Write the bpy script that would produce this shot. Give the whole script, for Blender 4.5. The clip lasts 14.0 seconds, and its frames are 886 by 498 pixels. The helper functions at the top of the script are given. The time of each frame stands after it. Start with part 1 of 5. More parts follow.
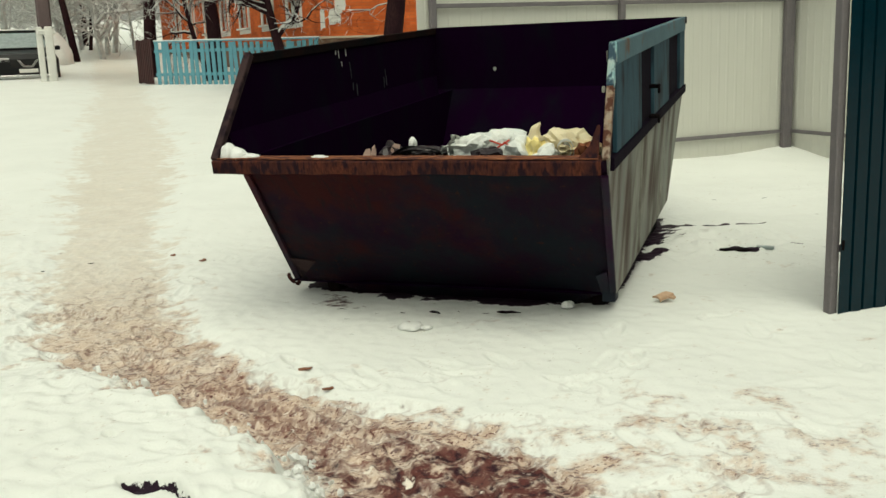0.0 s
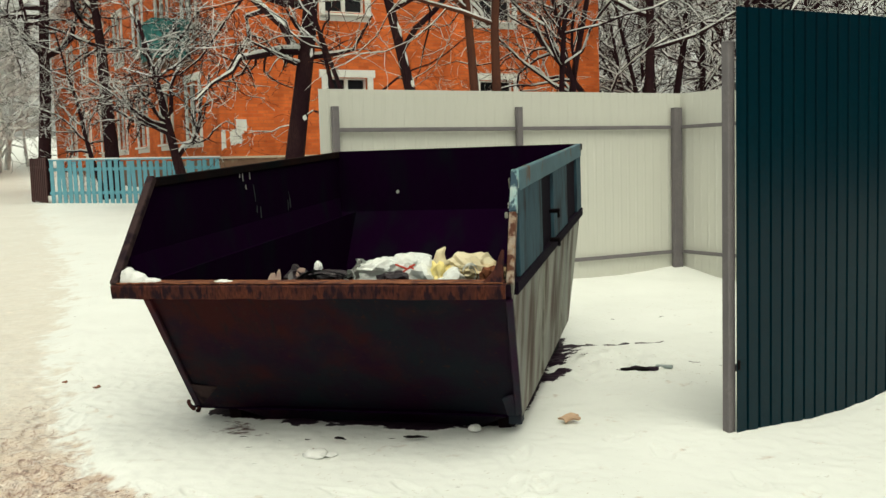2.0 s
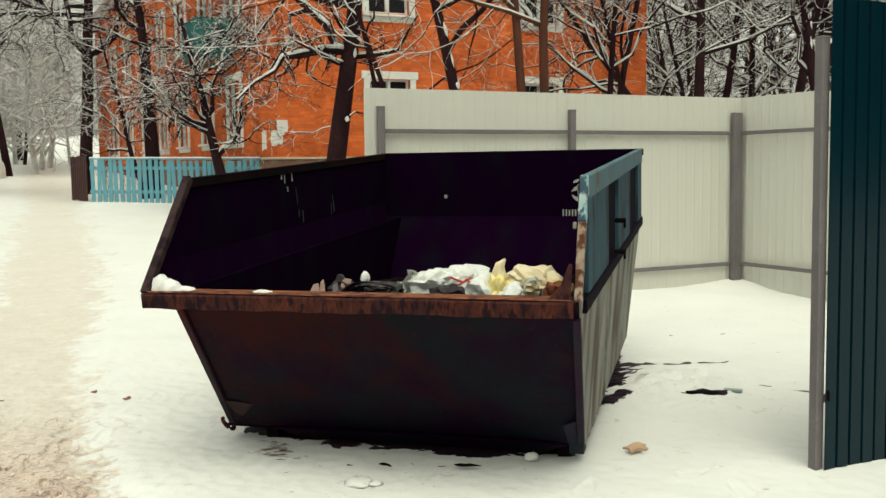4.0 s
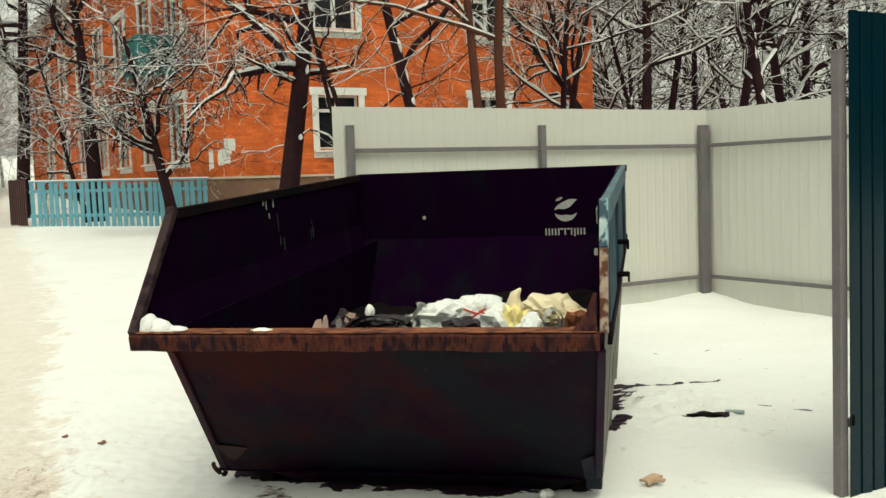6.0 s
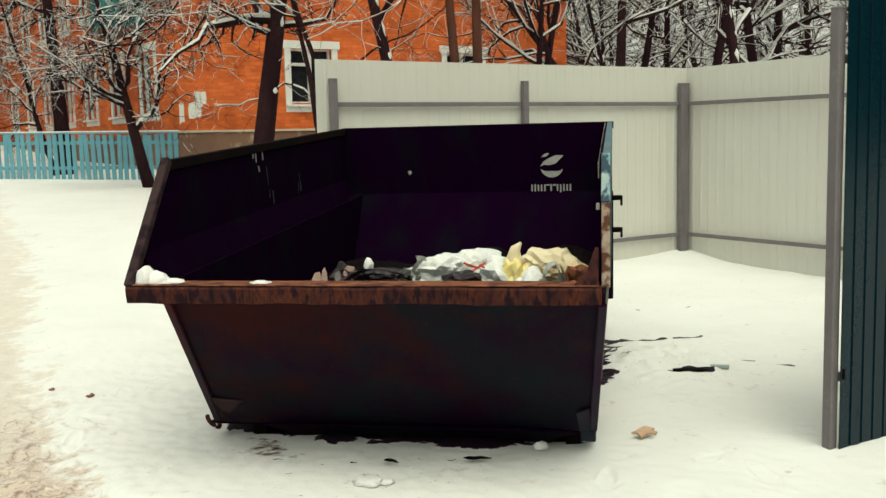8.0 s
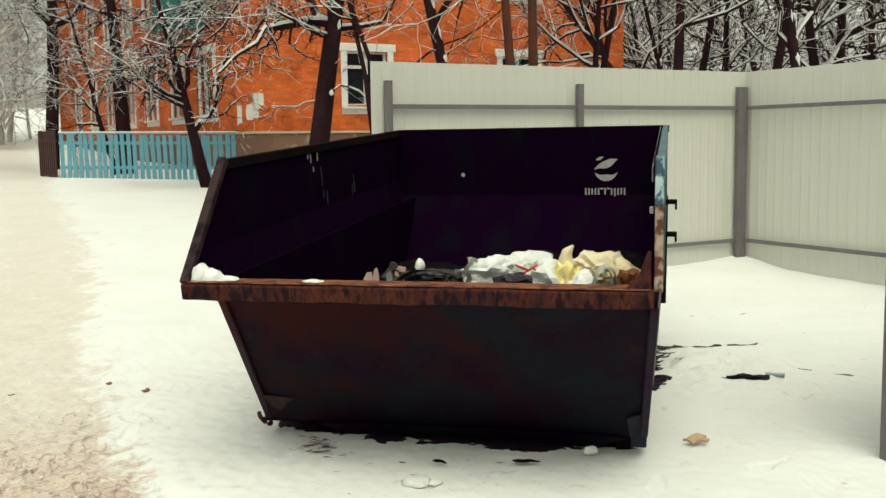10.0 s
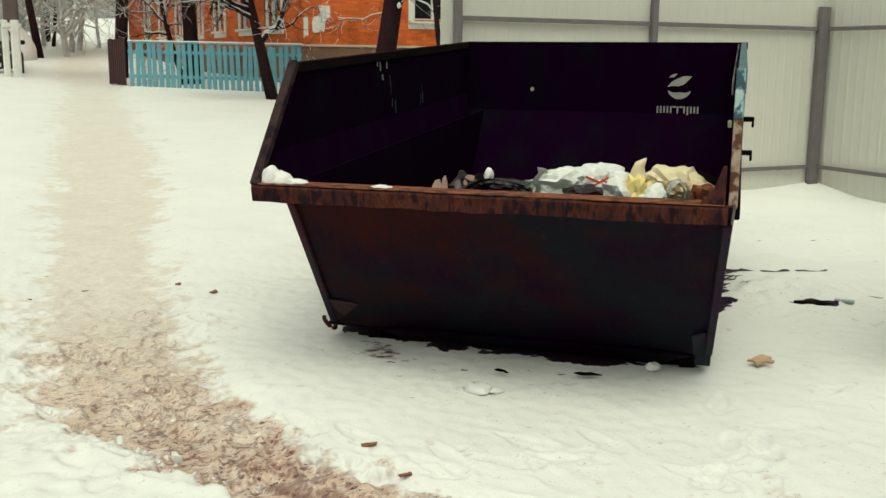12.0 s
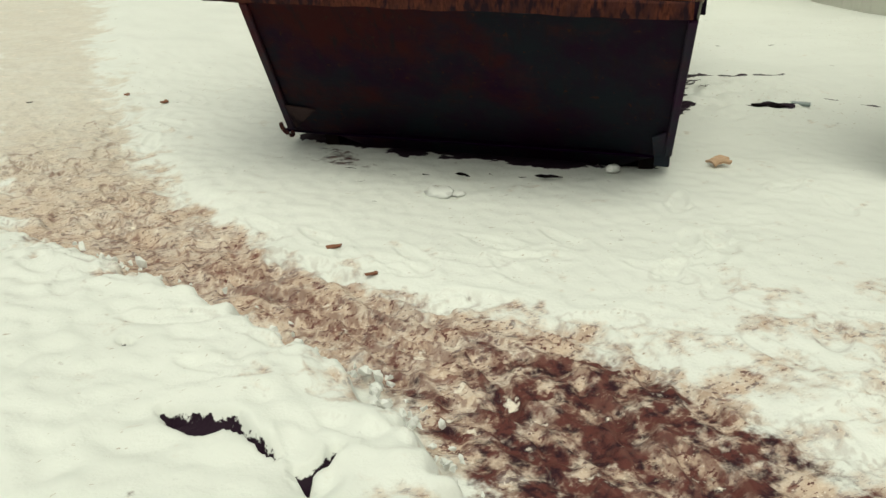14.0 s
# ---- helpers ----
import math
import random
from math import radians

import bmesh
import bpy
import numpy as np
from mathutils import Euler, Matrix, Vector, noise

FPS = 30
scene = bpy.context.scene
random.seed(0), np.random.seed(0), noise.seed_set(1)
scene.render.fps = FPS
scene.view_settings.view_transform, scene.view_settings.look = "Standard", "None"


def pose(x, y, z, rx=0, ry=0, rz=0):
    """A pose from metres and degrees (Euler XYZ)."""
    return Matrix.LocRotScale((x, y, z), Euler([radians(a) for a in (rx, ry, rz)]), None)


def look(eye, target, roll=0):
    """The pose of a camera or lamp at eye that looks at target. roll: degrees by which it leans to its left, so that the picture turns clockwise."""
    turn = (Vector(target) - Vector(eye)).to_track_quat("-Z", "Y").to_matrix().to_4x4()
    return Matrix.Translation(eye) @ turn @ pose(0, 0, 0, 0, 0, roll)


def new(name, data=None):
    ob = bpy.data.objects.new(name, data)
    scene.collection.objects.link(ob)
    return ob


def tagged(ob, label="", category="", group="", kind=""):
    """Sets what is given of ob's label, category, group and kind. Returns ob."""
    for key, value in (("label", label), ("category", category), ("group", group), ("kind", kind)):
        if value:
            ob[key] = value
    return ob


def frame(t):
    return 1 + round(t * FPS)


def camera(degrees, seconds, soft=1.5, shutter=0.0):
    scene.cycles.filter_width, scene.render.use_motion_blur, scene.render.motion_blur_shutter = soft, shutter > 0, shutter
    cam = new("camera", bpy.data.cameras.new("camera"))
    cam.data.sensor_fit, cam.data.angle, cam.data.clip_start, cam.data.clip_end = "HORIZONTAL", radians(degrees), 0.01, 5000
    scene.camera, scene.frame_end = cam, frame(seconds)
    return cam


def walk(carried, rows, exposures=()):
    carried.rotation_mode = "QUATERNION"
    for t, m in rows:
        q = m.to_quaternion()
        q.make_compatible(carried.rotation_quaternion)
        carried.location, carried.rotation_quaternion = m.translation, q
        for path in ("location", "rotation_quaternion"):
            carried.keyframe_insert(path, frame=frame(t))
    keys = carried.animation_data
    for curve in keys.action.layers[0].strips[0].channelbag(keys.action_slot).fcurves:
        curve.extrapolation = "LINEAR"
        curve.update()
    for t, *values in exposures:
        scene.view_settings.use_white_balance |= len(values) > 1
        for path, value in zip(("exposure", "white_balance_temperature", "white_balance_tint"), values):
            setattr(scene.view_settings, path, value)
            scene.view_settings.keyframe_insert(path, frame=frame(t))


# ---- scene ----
cam = camera(48.3, 14.0)
PATH = [
    (0, (0.004, 0.14, 1.376), (0.759, 1.948, 0.977), -2.1),
    (0.5, (0.044, 0.184, 1.381), (0.851, 1.998, 1.143), -2.7),
    (1, (0.09, 0.232, 1.386), (0.911, 2.047, 1.207), -2.8),
    (1.5, (0.035, 0.205, 1.39), (0.914, 1.991, 1.199), -2.1),
    (2, (-0.021, 0.148, 1.409), (0.936, 1.896, 1.238), -1.6),
    (2.5, (-0.019, 0.148, 1.408), (0.988, 1.864, 1.198), -1.1),
    (3, (0.055, 0.251, 1.391), (1.033, 1.974, 1.117), -2.0),
    (3.5, (0.134, 0.429, 1.41), (1.027, 2.207, 1.203), -1.4),
    (3.7, (0.123, 0.485, 1.403), (0.999, 2.275, 1.231), -0.8),
    (5.8, (-0.052, 0.951, 1.474), (0.956, 2.672, 1.318), -2.1),
    (6, (-0.053, 0.93, 1.466), (0.946, 2.657, 1.329), -1.9),
    (6.5, (-0.058, 0.948, 1.467), (1.05, 2.603, 1.286), -1.8),
    (7, (-0.129, 0.952, 1.471), (1.041, 2.563, 1.28), -1.0),
    (7.5, (-0.172, 0.966, 1.468), (0.973, 2.593, 1.258), -1.5),
    (8, (-0.171, 1.01, 1.454), (0.88, 2.697, 1.229), -1.3),
    (8.2, (-0.17, 1.014, 1.451), (0.846, 2.721, 1.222), -1.7),
    (10.3, (-0.166, 1.002, 1.447), (0.788, 2.746, 1.229), -0.9),
    (10.5, (-0.157, 1.018, 1.451), (0.799, 2.76, 1.229), -1.1),
    (11, (-0.16, 1.011, 1.447), (0.804, 2.749, 1.224), -1.2),
    (11.5, (-0.174, 1.022, 1.43), (0.744, 2.783, 1.193), -1.1),
    (12, (-0.194, 1.031, 1.392), (0.647, 2.807, 1.018), 0.6),
    (12.5, (-0.205, 1.046, 1.381), (0.559, 2.83, 0.896), 1.0),
    (13, (-0.228, 1.041, 1.37), (0.526, 2.818, 0.847), 1.0),
    (13.5, (-0.243, 1.044, 1.353), (0.561, 2.779, 0.766), 0.7),
    (14, (-0.225, 1.062, 1.317), (0.661, 2.703, 0.594), 0.6),
]
walk(cam, [(t, look(eye, target, roll)) for t, eye, target, roll in PATH], exposures=[(t, e, 7400, -3 if 0.5 < t < 12 else -5) for t, e in ((0.0, -0.08), (0.8, 0.12), (3.0, 0.12), (6.0, 0.22), (8.0, 0.18), (11.2, 0.18), (12.3, -0.10), (14.0, -0.16))])

# ---- world, sun ----
world = bpy.data.worlds.new("overcast")
scene.world = world
world.use_nodes = True
wn, wl = world.node_tree.nodes, world.node_tree.links
sky = wn.new("ShaderNodeTexSky")
sky.sky_type, sky.sun_disc = "NISHITA", False
sky.sun_elevation, sky.sun_rotation = radians(65), radians(200)
sky.dust_density, sky.air_density = 4.0, 1.0
pale = wn.new("ShaderNodeHueSaturation")
pale.inputs["Saturation"].default_value = 0.15
wl.new(sky.outputs[0], pale.inputs["Color"])
wl.new(pale.outputs[0], wn["Background"].inputs["Color"])
wn["Background"].inputs["Strength"].default_value = 0.20
sun = new("sun", bpy.data.lights.new("sun", "SUN"))
sun.data.energy, sun.data.angle, sun.data.color = 0.6, radians(50), (1.0, 0.96, 0.9)
sun.matrix_world = look((-6, -16, 40), (0, 0, 0))


# ---- materials ----
def mat(name, c1, c2=None, rough=0.7, metal=0.0, scale=6.0, bump=0.15, fine=60.0, stain=None, amount=0.5, stretch=(1, 1, 1), edge=0.08, spec=0.3, coord="Object", grain=0.82):
    """A surface of two mixed tones with grain, optional stains of a third colour, and relief."""
    m = bpy.data.materials.new(name)
    m.use_nodes = True
    n, l = m.node_tree.nodes, m.node_tree.links
    b = n["Principled BSDF"]
    tc, mp = n.new("ShaderNodeTexCoord"), n.new("ShaderNodeMapping")
    mp.inputs["Scale"].default_value = stretch
    l.new(tc.outputs[coord], mp.inputs["Vector"])

    def noisy(s, detail=5.0):
        t = n.new("ShaderNodeTexNoise")
        t.inputs["Scale"].default_value, t.inputs["Detail"].default_value = s, detail
        l.new(mp.outputs[0], t.inputs["Vector"])
        return t.outputs["Fac"]

    def mixed(f, a, bb):
        x = n.new("ShaderNodeMix")
        x.data_type = "RGBA"
        l.new(f, x.inputs[0])
        for k, v in ((6, a), (7, bb)):
            if isinstance(v, tuple):
                x.inputs[k].default_value = (*v, 1)
            else:
                l.new(v, x.inputs[k])
        return x.outputs[2]

    def ramp(f, lo, hi):
        r = n.new("ShaderNodeMapRange")
        r.interpolation_type = "SMOOTHSTEP"
        r.inputs[1].default_value, r.inputs[2].default_value = lo, hi
        l.new(f, r.inputs[0])
        return r.outputs[0]

    big, small = noisy(scale), noisy(fine, 3.0)
    colour = mixed(ramp(big, 0.3, 0.7), c1, c2 or tuple(v * 0.8 for v in c1))
    colour = mixed(ramp(small, 0.35, 0.75), colour, tuple(v * grain for v in c1))
    if stain:
        colour = mixed(ramp(noisy(scale * 1.7, 8.0), 1 - amount - edge, 1 - amount + edge), colour, stain)
    l.new(colour, b.inputs["Base Color"])
    b.inputs["Roughness"].default_value, b.inputs["Metallic"].default_value = rough, metal
    b.inputs["Specular IOR Level"].default_value = spec
    if bump:
        bp = n.new("ShaderNodeBump")
        bp.inputs["Strength"].default_value, bp.inputs["Distance"].default_value = bump, 0.01
        add = n.new("ShaderNodeMath")
        l.new(big, add.inputs[0]), l.new(small, add.inputs[1])
        l.new(add.outputs[0], bp.inputs["Height"])
        l.new(bp.outputs[0], b.inputs["Normal"])
    return m


M_SNOW = mat("snow", (0.70, 0.71, 0.69), (0.64, 0.65, 0.64), 0.65, scale=8, fine=90, bump=0.4, grain=0.93)
M_BARK = mat("bark", (0.020, 0.0085, 0.012), (0.036, 0.018, 0.018), 0.95, scale=5, fine=50, bump=0.6, stretch=(1, 1, 0.3), spec=0.04)
M_BARK_BROWN = mat("brown_bark", (0.10, 0.04, 0.026), (0.05, 0.022, 0.018), 0.95, scale=5, fine=50, bump=0.6, stretch=(1, 1, 0.3), spec=0.05)
M_GREY_SHEET = mat("grey_sheet", (0.555, 0.555, 0.50), (0.53, 0.53, 0.48), 0.6, scale=0.7, fine=9, bump=0.02, stretch=(2, 2, 0.5), grain=0.975)
M_GREY_POST = mat("grey_post", (0.17, 0.155, 0.16), (0.13, 0.12, 0.13), 0.7, scale=6, fine=60, bump=0.1, spec=0.2)
M_GREEN_SHEET = mat("green_sheet", (0.0004, 0.015, 0.0235), (0.0003, 0.011, 0.019), 0.2, scale=1.0, fine=30, bump=0.02, spec=0.16)
M_PAINT_DARK = mat("dark_green_paint", (0.0034, 0.0055, 0.0066), (0.0085, 0.0042, 0.0046), 0.8, scale=2.2, fine=60, bump=0.12, stain=(0.019, 0.006, 0.0042), amount=0.41, edge=0.22, stretch=(1, 1, 0.5), spec=0.03, grain=0.5)
M_PAINT_INSIDE = mat("black_inside", (0.0064, 0.0005, 0.0092), (0.0052, 0.0006, 0.0078), 0.9, scale=3, fine=30, bump=0.15, stain=(0.0045, 0.0052, 0.0082), amount=0.36, edge=0.2, stretch=(1, 1, 0.35), spec=0.01)
M_RUST = mat("rust", (0.092, 0.025, 0.015), (0.038, 0.012, 0.012), 0.85, scale=13, fine=70, bump=0.4, stain=(0.012, 0.004, 0.008), amount=0.46, edge=0.08, stretch=(1.5, 1.0, 0.5), spec=0.15, grain=0.4)
M_RUST_TOP = mat("bright_rust", (0.24, 0.09, 0.045), (0.13, 0.042, 0.022), 0.85, scale=9, fine=50, bump=0.4, stain=(0.06, 0.022, 0.018), amount=0.46, edge=0.08, stretch=(1, 1.5, 1), spec=0.15, grain=0.6)
M_BLUE_PAINT = mat("worn_blue_paint", (0.085, 0.155, 0.185), (0.06, 0.11, 0.14), 0.7, scale=3, fine=40, bump=0.25, stain=(0.10, 0.06, 0.04), amount=0.36, edge=0.08, spec=0.15)
M_BLUE_PANEL = mat("faded_blue_panel", (0.035, 0.075, 0.10), (0.02, 0.05, 0.07), 0.75, scale=4, fine=40, bump=0.2, stain=(0.012, 0.012, 0.018), amount=0.42, edge=0.12, stretch=(1, 1, 0.4), spec=0.1)
M_EDGE = mat("worn_dark_edge", (0.045, 0.027, 0.027), (0.026, 0.015, 0.018), 0.8, scale=8, fine=60, bump=0.3, stain=(0.012, 0.006, 0.010), amount=0.45, spec=0.1)
M_BLUE_DARK = mat("dark_blue_paint", (0.007, 0.005, 0.011), (0.007, 0.003, 0.008), 0.85, scale=4, fine=40, bump=0.2, spec=0.03)
M_WORN_GREY = mat("worn_grey_paint", (0.29, 0.29, 0.255), (0.17, 0.185, 0.175), 0.7, scale=2.5, fine=30, bump=0.25, stain=(0.060, 0.036, 0.026), amount=0.47, edge=0.14, stretch=(1, 1, 0.3), spec=0.15, grain=0.7)
M_PICKET = mat("turquoise_paint", (0.12, 0.33, 0.40), (0.10, 0.26, 0.33), 0.7, scale=5, fine=40, bump=0.2)
M_BROWN_BOARD = mat("brown_board", (0.07, 0.03, 0.03), (0.045, 0.022, 0.022), 0.9, scale=4, fine=40, bump=0.3, stretch=(1, 1, 0.3))
M_WHITE_TRIM = mat("white_trim", (0.72, 0.72, 0.68), (0.6, 0.6, 0.57), 0.7, scale=3, fine=40, bump=0.2)
M_PLINTH = mat("plinth_plaster", (0.20, 0.115, 0.075), (0.13, 0.075, 0.055), 0.9, scale=1.5, fine=25, bump=0.3, stain=(0.34, 0.27, 0.20), amount=0.36)
M_LEDGE = mat("pale_ledge", (0.52, 0.44, 0.34), (0.42, 0.34, 0.26), 0.9, scale=2, fine=25, bump=0.3)
M_GLASS_DARK = mat("dark_pane", (0.015, 0.017, 0.02), None, 0.1, bump=0, spec=0.5)
M_TEAL = mat("teal_panel", (0.03, 0.20, 0.19), (0.025, 0.15, 0.15), 0.7, scale=4, fine=40, bump=0.1)
M_BAG_WHITE = mat("white_plastic", (0.64, 0.65, 0.61), (0.50, 0.55, 0.56), 0.35, scale=7, fine=14, bump=0.15, spec=0.4, grain=0.92)
M_BAG_YELLOW = mat("yellow_plastic", (0.72, 0.58, 0.16), (0.76, 0.68, 0.40), 0.4, scale=6, fine=16, bump=0.12, spec=0.4, grain=0.95)
M_BAG_BEIGE = mat("beige_plastic", (0.66, 0.60, 0.42), (0.60, 0.48, 0.28), 0.4, scale=5, fine=14, bump=0.15, spec=0.4, stain=(0.50, 0.30, 0.12), amount=0.36, edge=0.1, grain=0.93)
M_BAG_BLACK = mat("black_plastic", (0.010, 0.006, 0.009), (0.022, 0.013, 0.016), 0.35, scale=7, fine=18, bump=0.2, spec=0.3)
M_BAG_RED = mat("red_print", (0.55, 0.06, 0.04), None, 0.5, bump=0)
M_CARDBOARD = mat("cardboard", (0.52, 0.36, 0.25), (0.42, 0.27, 0.17), 0.9, scale=14, fine=60, bump=0.4)
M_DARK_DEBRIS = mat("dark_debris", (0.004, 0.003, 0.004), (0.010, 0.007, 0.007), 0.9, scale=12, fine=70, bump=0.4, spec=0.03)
M_LEAF = mat("dead_leaf", (0.22, 0.09, 0.05), (0.14, 0.06, 0.04), 0.9, scale=20, fine=90, bump=0.2)
M_CAR = mat("black_car_paint", (0.006, 0.006, 0.008), (0.009, 0.009, 0.010), 0.35, scale=2, fine=30, bump=0, spec=0.25)
M_POLE = mat("grey_pole_wood", (0.13, 0.095, 0.095), (0.08, 0.06, 0.062), 0.9, scale=4, fine=50, bump=0.4, stretch=(1, 1, 0.3))
M_FROST = mat("frosted_bark", (0.42, 0.42, 0.41), (0.66, 0.67, 0.65), 0.95, scale=2.5, fine=30, bump=0.2, spec=0.05)
M_CHROME = mat("chrome", (0.7, 0.7, 0.7), None, 0.25, 1.0, bump=0)
M_CYAN_PAINT = mat("flaking_cyan_paint", (0.20, 0.36, 0.38), (0.44, 0.46, 0.42), 0.7, scale=16, fine=60, bump=0.3, stain=(0.02, 0.05, 0.075), amount=0.45, edge=0.06, stretch=(1, 1, 0.5))
M_RUST_PALE = mat("flaking_pale_rust", (0.30, 0.25, 0.20), (0.20, 0.10, 0.05), 0.85, scale=14, fine=60, bump=0.4, stain=(0.07, 0.024, 0.013), amount=0.50, edge=0.08)
M_RUBBER = mat("rubber", (0.02, 0.02, 0.02), None, 0.9, bump=0.1)
M_LAMP = mat("lamp_lens", (0.5, 0.5, 0.5), None, 0.2, bump=0)
M_LOGO = mat("pale_print", (0.40, 0.41, 0.38), (0.30, 0.31, 0.30), 0.7, scale=30, fine=90, bump=0)
M_SCRATCH = mat("pale_scratch", (0.022, 0.030, 0.032), (0.010, 0.014, 0.017), 0.7, scale=25, fine=90, bump=0, spec=0.4)
M_SCRAP = mat("dirty_tan_paper", (0.34, 0.24, 0.20), (0.17, 0.11, 0.095), 0.9, scale=25, fine=80, bump=0.3)
M_ICE = mat("grey_ice", (0.30, 0.35, 0.35), (0.2, 0.25, 0.25), 0.4, scale=9, fine=60, bump=0.2)


def brick_mat():
    m = bpy.data.materials.new("orange_brick")
    m.use_nodes = True
    n, l = m.node_tree.nodes, m.node_tree.links
    b = n["Principled BSDF"]
    tc, br, no = n.new("ShaderNodeTexCoord"), n.new("ShaderNodeTexBrick"), n.new("ShaderNodeTexNoise")
    sep, comb, add = n.new("ShaderNodeSeparateXYZ"), n.new("ShaderNodeCombineXYZ"), n.new("ShaderNodeMath")
    l.new(tc.outputs["Object"], sep.inputs[0])
    l.new(sep.outputs[0], add.inputs[0]), l.new(sep.outputs[1], add.inputs[1])
    l.new(add.outputs[0], comb.inputs[0]), l.new(sep.outputs[2], comb.inputs[1])
    l.new(comb.outputs[0], br.inputs["Vector"])
    for k, v in (("Scale", 1.0), ("Brick Width", 0.26), ("Row Height", 0.077), ("Mortar Size", 0.008), ("Mortar Smooth", 0.2), ("Bias", 0.0)):
        br.inputs[k].default_value = v
    br.inputs["Color1"].default_value = (0.68, 0.155, 0.043, 1)
    br.inputs["Color2"].default_value = (0.50, 0.10, 0.029, 1)
    br.inputs["Mortar"].default_value = (0.47, 0.13, 0.05, 1)
    no.inputs["Scale"].default_value, no.inputs["Detail"].default_value, no.inputs["Roughness"].default_value = 1.3, 9.0, 0.68
    l.new(tc.outputs["Object"], no.inputs["Vector"])
    mx = n.new("ShaderNodeMix")
    mx.data_type, mx.blend_type = "RGBA", "MULTIPLY"
    rr = n.new("ShaderNodeMapRange")
    rr.inputs[1].default_value, rr.inputs[2].default_value, rr.inputs[3].default_value, rr.inputs[4].default_value = 0.3, 0.7, 0.62, 1.22
    l.new(no.outputs["Fac"], rr.inputs[0])
    mx.inputs[0].default_value = 1.0
    l.new(br.outputs["Color"], mx.inputs[6]), l.new(rr.outputs[0], mx.inputs[7])
    l.new(mx.outputs[2], b.inputs["Base Color"])
    b.inputs["Roughness"].default_value, b.inputs["Specular IOR Level"].default_value = 0.92, 0.1
    bp = n.new("ShaderNodeBump")
    bp.inputs["Strength"].default_value, bp.inputs["Distance"].default_value, bp.invert = 0.5, 0.01, True
    l.new(br.outputs["Fac"], bp.inputs["Height"]), l.new(bp.outputs[0], b.inputs["Normal"])
    return m


M_BRICK = brick_mat()


def skip_front_mat():
    """Dark teal paint over soot-dark steel, rusted through in wide patches towards one end, with runs and scratches."""
    m = bpy.data.materials.new("skip_front_paint")
    m.use_nodes = True
    n, l = m.node_tree.nodes, m.node_tree.links
    b = n["Principled BSDF"]
    tc = n.new("ShaderNodeTexCoord")

    def noisy(s, d, stretch):
        t, mp = n.new("ShaderNodeTexNoise"), n.new("ShaderNodeMapping")
        mp.inputs["Scale"].default_value = stretch
        l.new(tc.outputs["Object"], mp.inputs[0]), l.new(mp.outputs[0], t.inputs["Vector"])
        t.inputs["Scale"].default_value, t.inputs["Detail"].default_value, t.inputs["Roughness"].default_value = s, d, 0.65
        return t.outputs["Fac"]

    def ramp(f, lo, hi):
        r = n.new("ShaderNodeMapRange")
        r.interpolation_type = "SMOOTHSTEP"
        r.inputs[1].default_value, r.inputs[2].default_value = lo, hi
        l.new(f, r.inputs[0])
        return r.outputs[0]

    def mixed(f, a, c):
        x = n.new("ShaderNodeMix")
        x.data_type = "RGBA"
        l.new(f, x.inputs[0])
        for k, v in ((6, a), (7, c)):
            if isinstance(v, tuple):
                x.inputs[k].default_value = (*v, 1)
            else:
                l.new(v, x.inputs[k])
        return x.outputs[2]

    def plus(a, c, k):
        x = n.new("ShaderNodeMath")
        x.operation = "MULTIPLY_ADD"
        l.new(c, x.inputs[0]), l.new(a, x.inputs[2])
        x.inputs[1].default_value = k
        return x.outputs[0]

    sep = n.new("ShaderNodeSeparateXYZ")
    l.new(tc.outputs["Object"], sep.inputs[0])
    base = mixed(ramp(noisy(1.8, 5.0, (1, 1, 0.8)), 0.4, 0.62), (0.0135, 0.0185, 0.027), (0.020, 0.0030, 0.020))
    patch = plus(noisy(2.6, 7.0, (0.8, 1, 0.9)), sep.outputs[0], -0.12)
    # rust thins towards the bottom, which also paints in the plate's lower shade
    patch = plus(patch, sep.outputs[2], 0.22)
    base = mixed(ramp(patch, 0.40, 0.62), base, (0.056, 0.0085, 0.010))
    base = mixed(ramp(noisy(9.0, 6.0, (2.2, 1, 0.22)), 0.52, 0.75), base, (0.020, 0.012, 0.017))
    base = mixed(ramp(noisy(34.0, 4.0, (1, 1, 0.6)), 0.60, 0.72), base, (0.050, 0.020, 0.015))
    l.new(base, b.inputs["Base Color"])
    b.inputs["Roughness"].default_value, b.inputs["Specular IOR Level"].default_value = 0.6, 0.12
    bp = n.new("ShaderNodeBump")
    bp.inputs["Strength"].default_value, bp.inputs["Distance"].default_value = 0.25, 0.01
    l.new(noisy(14.0, 6.0, (1, 1, 1)), bp.inputs["Height"]), l.new(bp.outputs[0], b.inputs["Normal"])
    return m


M_SKIP_FRONT = skip_front_mat()


